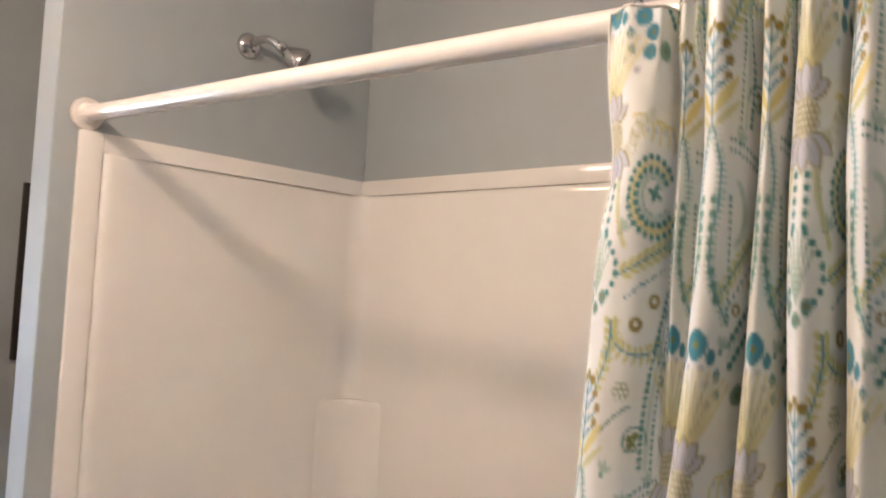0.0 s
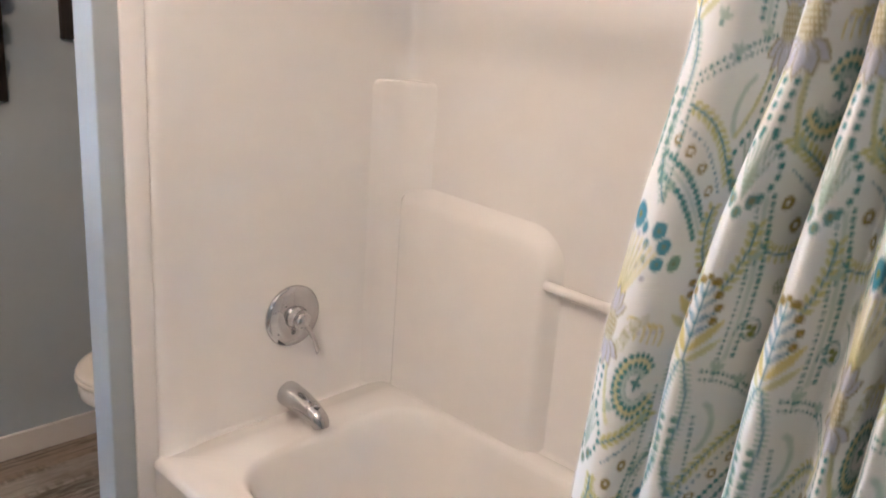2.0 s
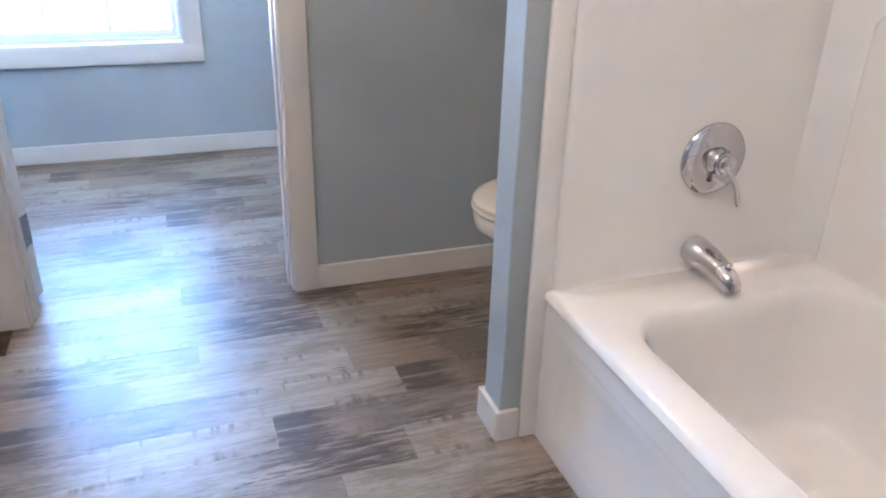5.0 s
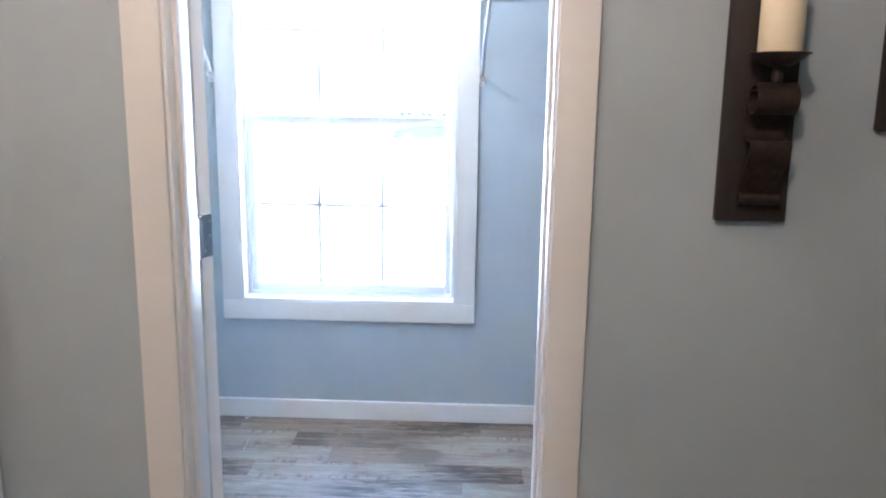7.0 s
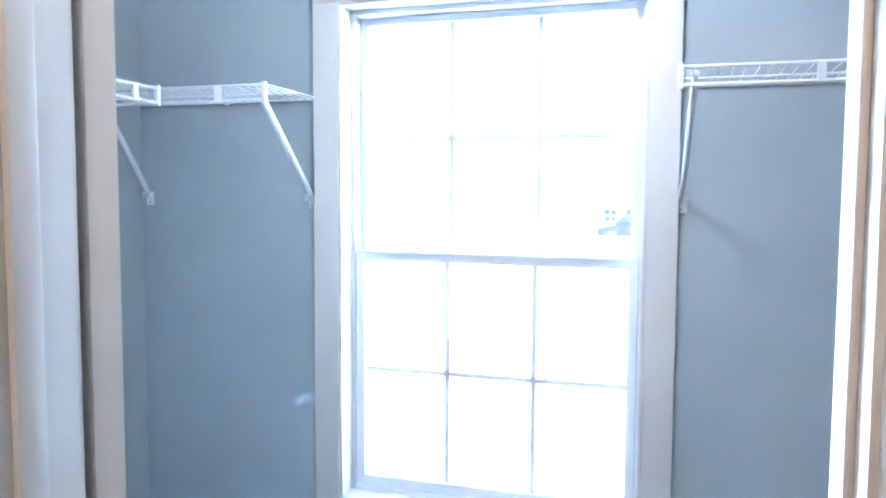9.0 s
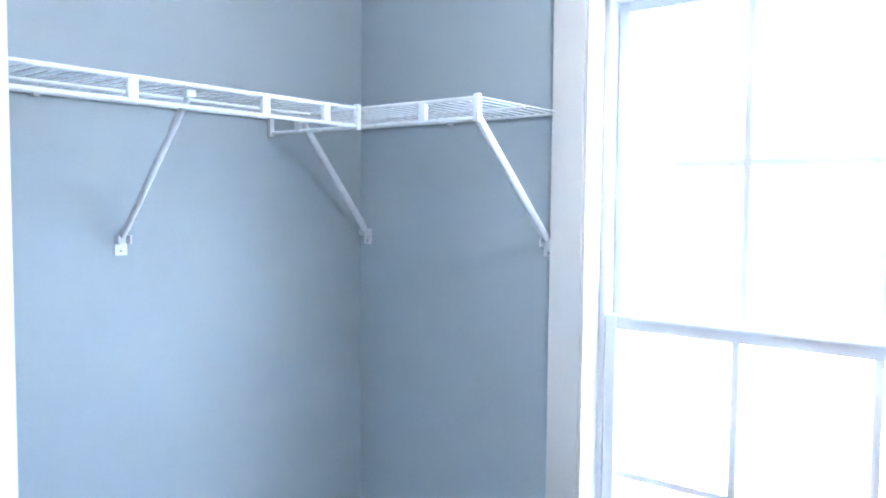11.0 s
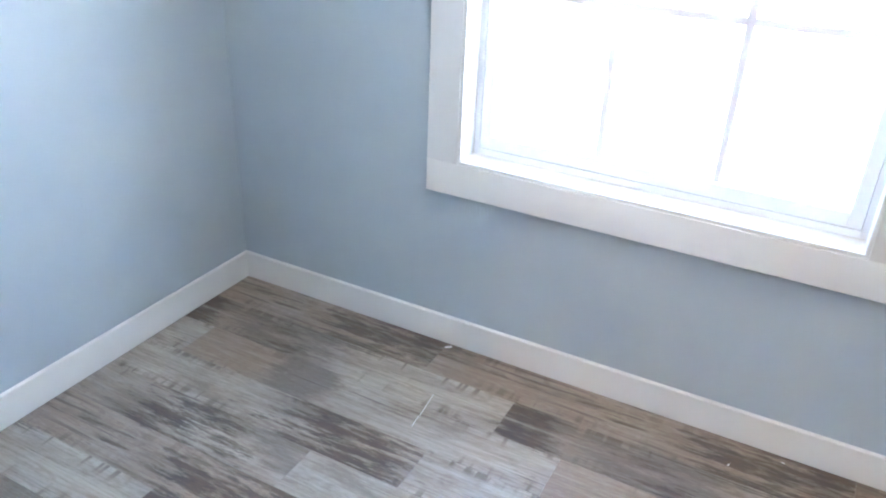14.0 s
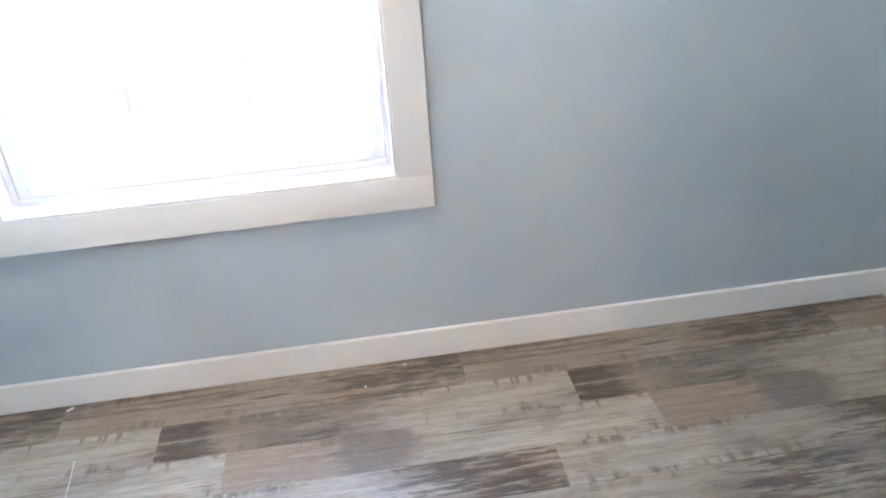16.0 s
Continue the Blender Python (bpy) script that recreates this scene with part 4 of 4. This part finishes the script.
# lower down they open into fewer, broader folds
OPENED = [(0.296, 0.752), (0.284, 0.738), (0.266, 0.730), (0.249, 0.738), (0.240, 0.765), (0.234, 0.800), (0.230, 0.838), (0.226, 0.850), (0.221, 0.775), (0.216, 0.738),
          (0.203, 0.722), (0.189, 0.737), (0.172, 0.785), (0.164, 0.830), (0.162, 0.790), (0.158, 0.748), (0.147, 0.727), (0.134, 0.742), (0.123, 0.780), (0.113, 0.757),
          (0.105, 0.728), (0.097, 0.745), (0.093, 0.785), (0.088, 0.750)]
curtain = thing("shower_curtain", (0.77, 0.2, CURT_TOP), "white cotton shower curtain with a teal and olive paisley print, gathered", "shower curtain")
NU, NV = 560, 650
knots = np.array(GATHERS)
sp = np.linspace(0, len(knots) - 1.001, 4000)
i0 = sp.astype(int)
f0 = (sp - i0)[:, None]
uu = np.linspace(knots[0, 2], knots[-1, 2], NU + 1)
zz = np.linspace(CURT_TOP, CURT_LOW, NV + 1)
U, Z = np.meshgrid(uu, zz)
drop = CURT_TOP - Z


def plan_curve(points):
    """A smooth line through the points of a plan: y and x at each measure of the cloth."""
    p0, p1, p2, p3 = (points[np.clip(i0 + k, 0, len(points) - 1)] for k in (-1, 0, 1, 2))
    c = 0.5 * (2 * p1 + (p2 - p0) * f0 + (2 * p0 - 5 * p1 + 4 * p2 - p3) * f0 ** 2 + (3 * p1 - p0 - 3 * p2 + p3) * f0 ** 3)
    order = np.argsort(c[:, 2])
    return np.interp(uu, c[order, 2], c[order, 0]), np.interp(uu, c[order, 2], c[order, 1])


low = knots.copy()
low[:len(OPENED), :2] = OPENED
(y_top, x_top), (y_low, x_low) = plan_curve(knots), plan_curve(low)
ease = np.clip((drop - 0.12) / 0.55, 0, 1)
ease = ease * ease * (3 - 2 * ease)
X, Y = x_top * (1 - ease) + x_low * ease, y_top * (1 - ease) + y_low * ease
# hung below the rod the hem swings along it, and the gathers open and wander
Y = Y + np.interp(Z, (0.16, 0.65, 0.90, 1.07, 1.20, 1.33, 1.46, 1.76), (0.093, 0.083, 0.071, 0.059, 0.039, 0.015, 0.007, 0.0)) * np.clip((Y + 0.038) / 0.25, 0, 1)
wander = np.minimum(1, drop * 2.5)
Y = Y + 0.0035 * wander * np.sin(11 * U + 5.0 * drop + 1.2 * np.sin(4 * drop)) * np.clip((0.30 - Y) * 30, 0, 1) * np.clip((Y + 0.03) * 30, 0, 1)
X = X + 0.004 * wander * np.sin(17 * U + 4.3 * drop) + 0.0018 * np.sin(46 * U - 7 * drop)
# at the heading the cloth is drawn flat in front of the rod, with fine puckers
snug = np.clip((0.075 - drop) / 0.045, 0, 1)
snug = snug * snug * (3 - 2 * snug)
X = X * (1 - snug) + np.minimum(X, 0.752 + 0.35 * (X - 0.752)) * snug + 0.0035 * snug * np.sin(150 * U)
pinch = np.exp(-((drop - 0.135) / 0.05) ** 2)
X = X + 0.006 * pinch * np.sin(33 * U + 0.7)
Y = Y - 0.010 * pinch * np.clip((Y - 0.24) / 0.05, 0, 1)
Z = Z + 0.004 * np.sin(31 * U) * np.exp(-drop * 14)
tile = paisley_tile()
ix = (np.floor(U * 1000).astype(int)) % tile.shape[1]
iy = (np.floor((1.685 - Z) * 1000).astype(int)) % tile.shape[0]
inks = np.ones((NV + 1, NU + 1, 4), dtype=np.float32)
soft = tile + np.roll(tile, 1, 0) + np.roll(tile, -1, 0) + np.roll(tile, 1, 1) + np.roll(tile, -1, 1)
inks[..., :3] = (soft / 5)[iy, ix]
base = curtain.matrix_basis.translation
spots = np.stack((X - base.x, Y - base.y, Z - base.z), -1).reshape(-1, 3)
k = np.arange(NV)[:, None] * (NU + 1) + np.arange(NU)[None, :]
quads = np.stack((k, k + 1, k + NU + 2, k + NU + 1), -1).reshape(-1, 4)
me = bpy.data.meshes.new("cloth")
me.from_pydata(spots.tolist(), [], quads.tolist())
me.attributes.new("print", 'FLOAT_COLOR', 'POINT').data.foreach_set("color", inks.ravel())
me.polygons.foreach_set("use_smooth", np.ones(len(me.polygons), dtype=bool))
me.materials.append(CLOTH)
new("cloth", me).parent = curtain
HEMCLOTH = painted("hem_cotton", (0.70, 0.70, 0.67), 0.85, 600.0, 0.1, 0.03)
for cols, pname in ((0, "side_hem"), (NU, "side_hem")):
    part(pname, tube(B(), [(X[j, cols], Y[j, cols], Z[j, cols]) for j in range(0, NV + 1, 10)], 0.0011, 6), HEMCLOTH, curtain)
part("heading", tube(B(), [(X[0, i], Y[0, i], Z[0, i]) for i in range(0, NU + 1, 4)], 0.0016, 6), HEMCLOTH, curtain)
part("bottom_hem", tube(B(), [(X[NV, i], Y[NV, i], Z[NV, i]) for i in range(0, NU + 1, 4)], 0.0014, 6), HEMCLOTH, curtain)
for q in (0.03, 0.17, 0.36, 0.47, 0.57, 0.78, 0.93):
    y = 0.300 + (TUBNEAR + 0.012 - 0.300) * q
    rz = RA.z + (RB.z - RA.z) * (RA.y - y) / (RA.y - RB.y)
    pts = [(0.803 - 0.003 + 0.022 * math.cos(radians(a)), y + 0.002 * math.sin(radians(a)), rz - 0.004 + 0.022 * math.sin(radians(a))) for a in range(0, 361, 20)]
    part("curtain_ring", tube(B(), pts, 0.0013, 6), NICKEL, curtain)

# ---- toilet ----
TC = 1.935
toilet = thing("toilet", (1.2, TC, 0), "off-white porcelain toilet with its lid closed", "toilet")


def egg(scale, z, x_tip=0.846, x_back=1.300, half=0.185, n=40, shift=0.0):
    pts = []
    for k in range(n):
        a = 6.28318 * k / n
        c = math.cos(a)
        cx = x_tip + (x_back - x_tip) * 0.56
        rx = (cx - x_tip) if c < 0 else (x_back - cx)
        pts.append(Vector((cx + shift + rx * c * scale, TC + half * math.sin(a) * scale * (1 - 0.10 * max(0, c) ** 2), z)))
    return pts


bm = B()
rings(bm, [egg(0.60, 0.0010, shift=0.09), egg(0.585, 0.0287, shift=0.09), egg(0.50, 0.0958, shift=0.085), egg(0.55, 0.1629, shift=0.06), egg(0.72, 0.2299, shift=0.035), egg(0.88, 0.2826, shift=0.015), egg(0.955, 0.3114, shift=0.004), egg(0.972, 0.3209), egg(0.975, 0.3545), egg(0.955, 0.3602)])
part("bowl", bm, PORCELAIN, toilet, smooth=60)
bm = B()
rings(bm, [egg(0.965, 0.3612), egg(0.99, 0.3631), egg(1.0, 0.3688), egg(0.995, 0.3746), egg(0.975, 0.3765)])
part("seat", bm, SEATPLASTIC, toilet, smooth=60)
bm = B()
rings(bm, [egg(0.955, 0.3779), egg(0.985, 0.3794), egg(0.99, 0.3851), egg(0.975, 0.3918), egg(0.90, 0.3961), egg(0.6, 0.3985), egg(0.2, 0.3995)])
part("lid", bm, SEATPLASTIC, toilet, smooth=60)
part("pedestal", box(B(), 1.18, 1.42, TC - 0.10, TC + 0.10, 0.001, 0.34, 0.03), PORCELAIN, toilet, smooth=60)
part("tank", box(B(), 1.335, 1.535, TC - 0.205, TC + 0.205, 0.372, 0.700, 0.022), PORCELAIN, toilet, smooth=60)
part("tank_lid", box(B(), 1.322, 1.541, TC - 0.215, TC + 0.215, 0.701, 0.738, 0.012), PORCELAIN, toilet, smooth=60)
part("flush_lever", tube(B(), ((1.335, TC + 0.15, 0.65), (1.318, TC + 0.15, 0.65), (1.316, TC + 0.10, 0.645)), 0.006, 10), CHROME, toilet)

# ---- wall candle sconces ----


def sconce(x0, z0, label):
    x1, zt, yb = x0 + 0.128, z0 + 0.505, DOORWALL
    xm = (x0 + x1) / 2 + 0.006
    s = thing("candle_sconce", (xm, yb, z0), label, "candle sconce", "candle sconces")
    part("back_board", box(B(), x0, x1, yb - 0.018, yb, z0, zt, 0.003), WOOD, s)
    yf = yb - 0.018
    # flat iron strap rolled at the foot, bowed out and curled over at the top
    prof = []
    for k in range(13):
        a = radians(-60 - 300 * k / 12)
        prof.append((yf - 0.012 + 0.010 * math.cos(a), z0 + 0.044 + 0.010 * math.sin(a)))
    prof += [(yf - 0.010, z0 + 0.060), (yf - 0.020, z0 + 0.085), (yf - 0.044, z0 + 0.115), (yf - 0.056, z0 + 0.140), (yf - 0.052, z0 + 0.150),
             (yf - 0.030, z0 + 0.150), (yf - 0.014, z0 + 0.158), (yf - 0.008, z0 + 0.175), (yf - 0.012, z0 + 0.205), (yf - 0.030, z0 + 0.243)]
    for k in range(15):
        a = radians(110 + 330 * k / 14)
        r = 0.030 - 0.012 * k / 14
        prof.append((yf - 0.044 + r * math.cos(a), z0 + 0.222 + r * math.sin(a)))
    half = 0.036
    loops = []
    for i, (y, z) in enumerate(prof):
        a, b = prof[max(0, i - 1)], prof[min(len(prof) - 1, i + 1)]
        ny, nz = -(b[1] - a[1]), b[0] - a[0]
        ln = math.hypot(ny, nz) or 1
        ny, nz = ny / ln * 0.0014, nz / ln * 0.0014
        loops.append([Vector((xm - half, y - ny, z - nz)), Vector((xm + half, y - ny, z - nz)), Vector((xm + half, y + ny, z + nz)), Vector((xm - half, y + ny, z + nz))])
    part("iron_strap", rings(B(), loops), IRON, s, "rolled rusty iron strap", smooth=50)
    yc, zc = yf - 0.052, z0 + 0.298
    part("stem", lathe(B(), (xm, yc, zc - 0.046), (0, 0, 1), ((0, 0.008), (0.012, 0.010), (0.020, 0.006), (0.028, 0.010), (0.034, 0.010)), 16), IRON, s)
    part("drip_dish", lathe(B(), (xm, yc, zc - 0.020), (0, 0, 1), ((0, 0.010), (0.003, 0.024), (0.012, 0.038), (0.020, 0.046), (0.022, 0.052), (0.0235, 0.052), (0.022, 0.044), (0.016, 0.034), (0.014, 0.001)), 36), IRON, s, "round iron drip dish")
    candle = part("candle", lathe(B(), (xm, yc, zc - 0.006), (0, 0, 1), ((0, 0.0355), (0.002, 0.0365), (0.135, 0.0365), (0.139, 0.034), (0.137, 0.024), (0.133, 0.001)), 36), WAX, s, "thick cream pillar candle")
    part("wick", tube(B(), ((xm, yc, zc + 0.126), (xm + 0.001, yc, zc + 0.138)), 0.0012, 6), BLACK, candle)
    part("wall_loop", tube(B(), ((xm - 0.02, yf - 0.002, zt - 0.03), (xm, yf - 0.010, zt - 0.016), (xm + 0.02, yf - 0.002, zt - 0.03)), 0.002, 8), IRON, s)


sconce(0.719, 1.068, "dark wood and iron candle sconce hung low on the wall")
sconce(0.996, 1.238, "dark wood and iron candle sconce hung high on the wall")

# ---- floor register ----
vent = thing("floor_register", (-0.49, 2.235, 0), "brown metal floor register set in the planks", "floor vent")
VX0, VX1, VY0, VY1 = -0.622, -0.358, 2.170, 2.298
bm = B()
for a, b, c, d in ((VX0, VX1, VY0, VY0 + 0.028), (VX0, VX1, VY1 - 0.028, VY1), (VX0, VX0 + 0.026, VY0 + 0.028, VY1 - 0.028), (VX1 - 0.026, VX1, VY0 + 0.028, VY1 - 0.028)):
    box(bm, a, b, c, d, 0.001, 0.006, 0.0015)
part("face_frame", bm, BRONZE, vent)
# no duct is built: a black sheet stands in for the shade inside it
part("duct_shade_sheet", box(B(), VX0 + 0.026, VX1 - 0.026, VY0 + 0.028, VY1 - 0.028, 0.0008, 0.0018), BLACK, vent)
for k in range(20):
    x = VX0 + 0.036 + k * (VX1 - VX0 - 0.072) / 19
    bm = box(B(), -0.0028, 0.0028, VY0 + 0.028, VY1 - 0.028, -0.0009, 0.0009)
    bmesh.ops.rotate(bm, verts=bm.verts, cent=(0, 0, 0), matrix=Matrix.Rotation(radians(24), 3, 'Y'))
    bmesh.ops.translate(bm, verts=bm.verts, vec=(x, 0, 0.0042))
    part("louvre", bm, BRONZE, vent)
part("damper_lever", box(B(), VX0 + 0.010, VX0 + 0.016, 2.215, 2.255, 0.0055, 0.0085, 0.001), BRONZE, vent)

# ---- ceiling lights ----


def ceiling_light(x, y, label):
    s = thing("ceiling_light", (x, y, HIGH), label, "ceiling light", "ceiling lights")
    part("canopy", lathe(B(), (x, y, HIGH), (0, 0, -1), ((0, 0.060), (0.010, 0.060), (0.016, 0.050), (0.040, 0.022), (0.060, 0.020)), 32), NICKEL, s)


ceiling_light(-0.02, 1.72, "small nickel ceiling lamp holder in the bathroom")
ceiling_light(-0.02, 0.70, "small nickel ceiling lamp holder in the bathroom")
ceiling_light(0.02, 3.02, "small nickel ceiling lamp holder in the closet")

# ---- outdoors ----
GROUND_Z = -1.2
GRASS = painted("pale_winter_ground", (0.52, 0.51, 0.46), 0.9, 3.0, 0.3, 0.2)
SIDING = painted("pale_siding", (0.62, 0.63, 0.64), 0.6, 8.0, 0.1, 0.05)
ROOFING = painted("grey_shingle", (0.20, 0.20, 0.21), 0.9, 12.0, 0.4, 0.2)
DARKGLASS = shiny("dark_window", (0.010, 0.012, 0.015), 0.9)
CARPAINT = shiny("dark_car_paint", (0.004, 0.005, 0.006), 0.9)
TYRE = shiny("tyre_rubber", (0.03, 0.03, 0.03), 0.8)
structure("ground", box(B(), -3000, 3000, -3000, 4500, GROUND_Z - 0.2, GROUND_Z), GRASS, "pale open ground outside the window", "ground")
structure("foundation", box(B(), CLEFT - 0.1, BACK + 0.1, SOUTH - 0.1, NORTH + 0.15, GROUND_Z, -0.062), SIDING, "pale foundation under the rooms", "foundation")
house = thing("house", (0.0, 46, GROUND_Z), "pale sided house far off beyond the yard", "house")
part("wall", box(B(), -4.3, 4.7, 46, 53, GROUND_Z, 1.6), SIDING, house)
bm = B()
rings(bm, [[Vector((x, y, z)) for y, z in ((45.5, 1.5), (49.5, 3.0), (53.5, 1.5))] for x in (-4.7, 5.1)])
part("roof", bm, ROOFING, house, smooth=None)
for x in (-3.7, -2.5, -1.3, -0.1, 1.4, 3.2):
    w = part("window", box(B(), x - 0.42, x + 0.42, 45.94, 46.0, -0.28, 0.58), SIDING, house)
    for a in (-0.34, 0.02):
        for c in (-0.20, 0.17):
            part("pane", box(B(), x + a, x + a + 0.32, 45.92, 45.94, c, c + 0.33), DARKGLASS, w)


def car(x, y, paint, label):
    s = thing("parked_car", (x, y, GROUND_Z), label, "car", "parked cars")
    bm = B()
    prof = ((-2.1, 0.35), (-2.1, 0.75), (-1.3, 0.90), (-0.8, 1.42), (0.9, 1.45), (1.5, 0.95), (2.1, 0.85), (2.15, 0.35))
    rings(bm, [[Vector((x + a, y + w, GROUND_Z + b)) for a, b in prof] for w in (-0.85, 0.85)])
    part("body", bm, paint, s, smooth=30)
    part("side_glass", box(B(), x - 0.75, x + 0.95, y - 0.865, y - 0.85, GROUND_Z + 0.98, GROUND_Z + 1.36, 0.01), DARKGLASS, s)
    for a in (-1.35, 1.35):
        for w in (-0.86, 0.70):
            part("wheel", lathe(B(), (x + a, y + w, GROUND_Z + 0.33), (0, 1, 0), ((0, 0.20), (0.02, 0.33), (0.16, 0.33), (0.18, 0.20)), 20), TYRE, s)


car(-2.0, 43.5, CARPAINT, "dark parked car in the yard outside")
car(3.0, 43.9, CARPAINT, "dark parked car in the yard outside")

# ---- floor planks ----
floor = structure("floor", box(box(B(), CLEFT - 0.1, BACK + 0.1, DOORWALL, NORTH + 0.15, -0.06, -0.005), LEFT - 0.1, BACK + 0.1, SOUTH - 0.1, DOORWALL, -0.06, -0.005), BLACK, "weathered grey and brown wood-look plank floor", "floor")
PL, PW, ROW0 = 0.953, 0.1213, 3.7735
boards = {}
rng = random.Random(7)
# where boards end, row by row from the window wall
SEAM = {0: -0.636, 1: -0.395, 2: -0.237, 3: -0.490, 4: -0.700, 12: 0.592, 13: 0.46, 15: 0.495, 17: 0.265}
BOARD = {12: 0, 15: 2, 17: 1}


def board_mesh(cut, length, width, kind):
    """A board, or its piece that starts at cut, with the print's own measure as its map."""
    bm = box(B(), -length / 2 + 0.0002, length / 2 - 0.0002, -width / 2 + 0.0002, width / 2 - 0.0002, -0.005, 0.0, 0.0004)
    layer = bm.loops.layers.uv.new("UVMap")
    for f in bm.faces:
        for lp in f.loops:
            lp[layer].uv = (lp.vert.co.x + length / 2 + cut, lp.vert.co.y)
    me = bpy.data.meshes.new("plank")
    bm.to_mesh(me)
    bm.free()
    me.materials.append(PLANKS[kind])
    return me


y_top, k = ROW0, 0
while y_top > SOUTH - 0.05:
    y1, y0 = (y_top if k else NORTH), y_top - PW
    x = SEAM.get(k, rng.uniform(0, PL)) - PL * 4
    lim0, lim1 = (CLEFT, CRIGHT) if y1 > DOORWALL + 0.06 else (LEFT, BACK)
    while x < lim1:
        a, b = max(x, lim0), min(x + PL, lim1)
        if b - a > 0.01:
            kind = BOARD.get(k, k % 5)
            key = (round(a - x, 3), round(b - a, 3), round(y1 - y0, 4), kind)
            if key not in boards:
                boards[key] = board_mesh(a - x, b - a, y1 - y0, kind)
            ob = new("plank", boards[key])
            ob.matrix_basis = pose((a + b) / 2, (y0 + y1) / 2, 0)
            ob.parent = floor
        x += PL
    y_top -= PW
    k += 1

# ---- bits left on the closet floor ----
PAPER = shiny("white_scrap", (0.75, 0.75, 0.74), 0.7)
thread = tube(B(), [(-0.568, 3.578, 0.0012), (-0.565, 3.550, 0.0014), (-0.561, 3.520, 0.0012), (-0.559, 3.490, 0.0016), (-0.556, 3.458, 0.0012)], 0.0006, 6)
tagged(link("thread", thread, PAPER, 60), "short white thread lying on the plank floor", "debris")
for x, y, a, s in ((-0.627, 3.763, 40, 0.009), (0.176, 3.757, 10, 0.004), (0.076, 3.692, 70, 0.0035), (-0.207, 3.390, 120, 0.003)):
    bm = box(B(), -s, s, -s * 0.35, s * 0.35, 0.0004, 0.0018, 0.0004)
    for w in bm.verts:
        w.co.z += 0.002 * (w.co.x / s) ** 2
    ob = link("paint_chip", bm, PAPER, 40)
    ob.matrix_basis = pose(x, y, 0, 0, 0, a)
    tagged(ob, "small white paint chip on the plank floor", "debris", "paint chips")
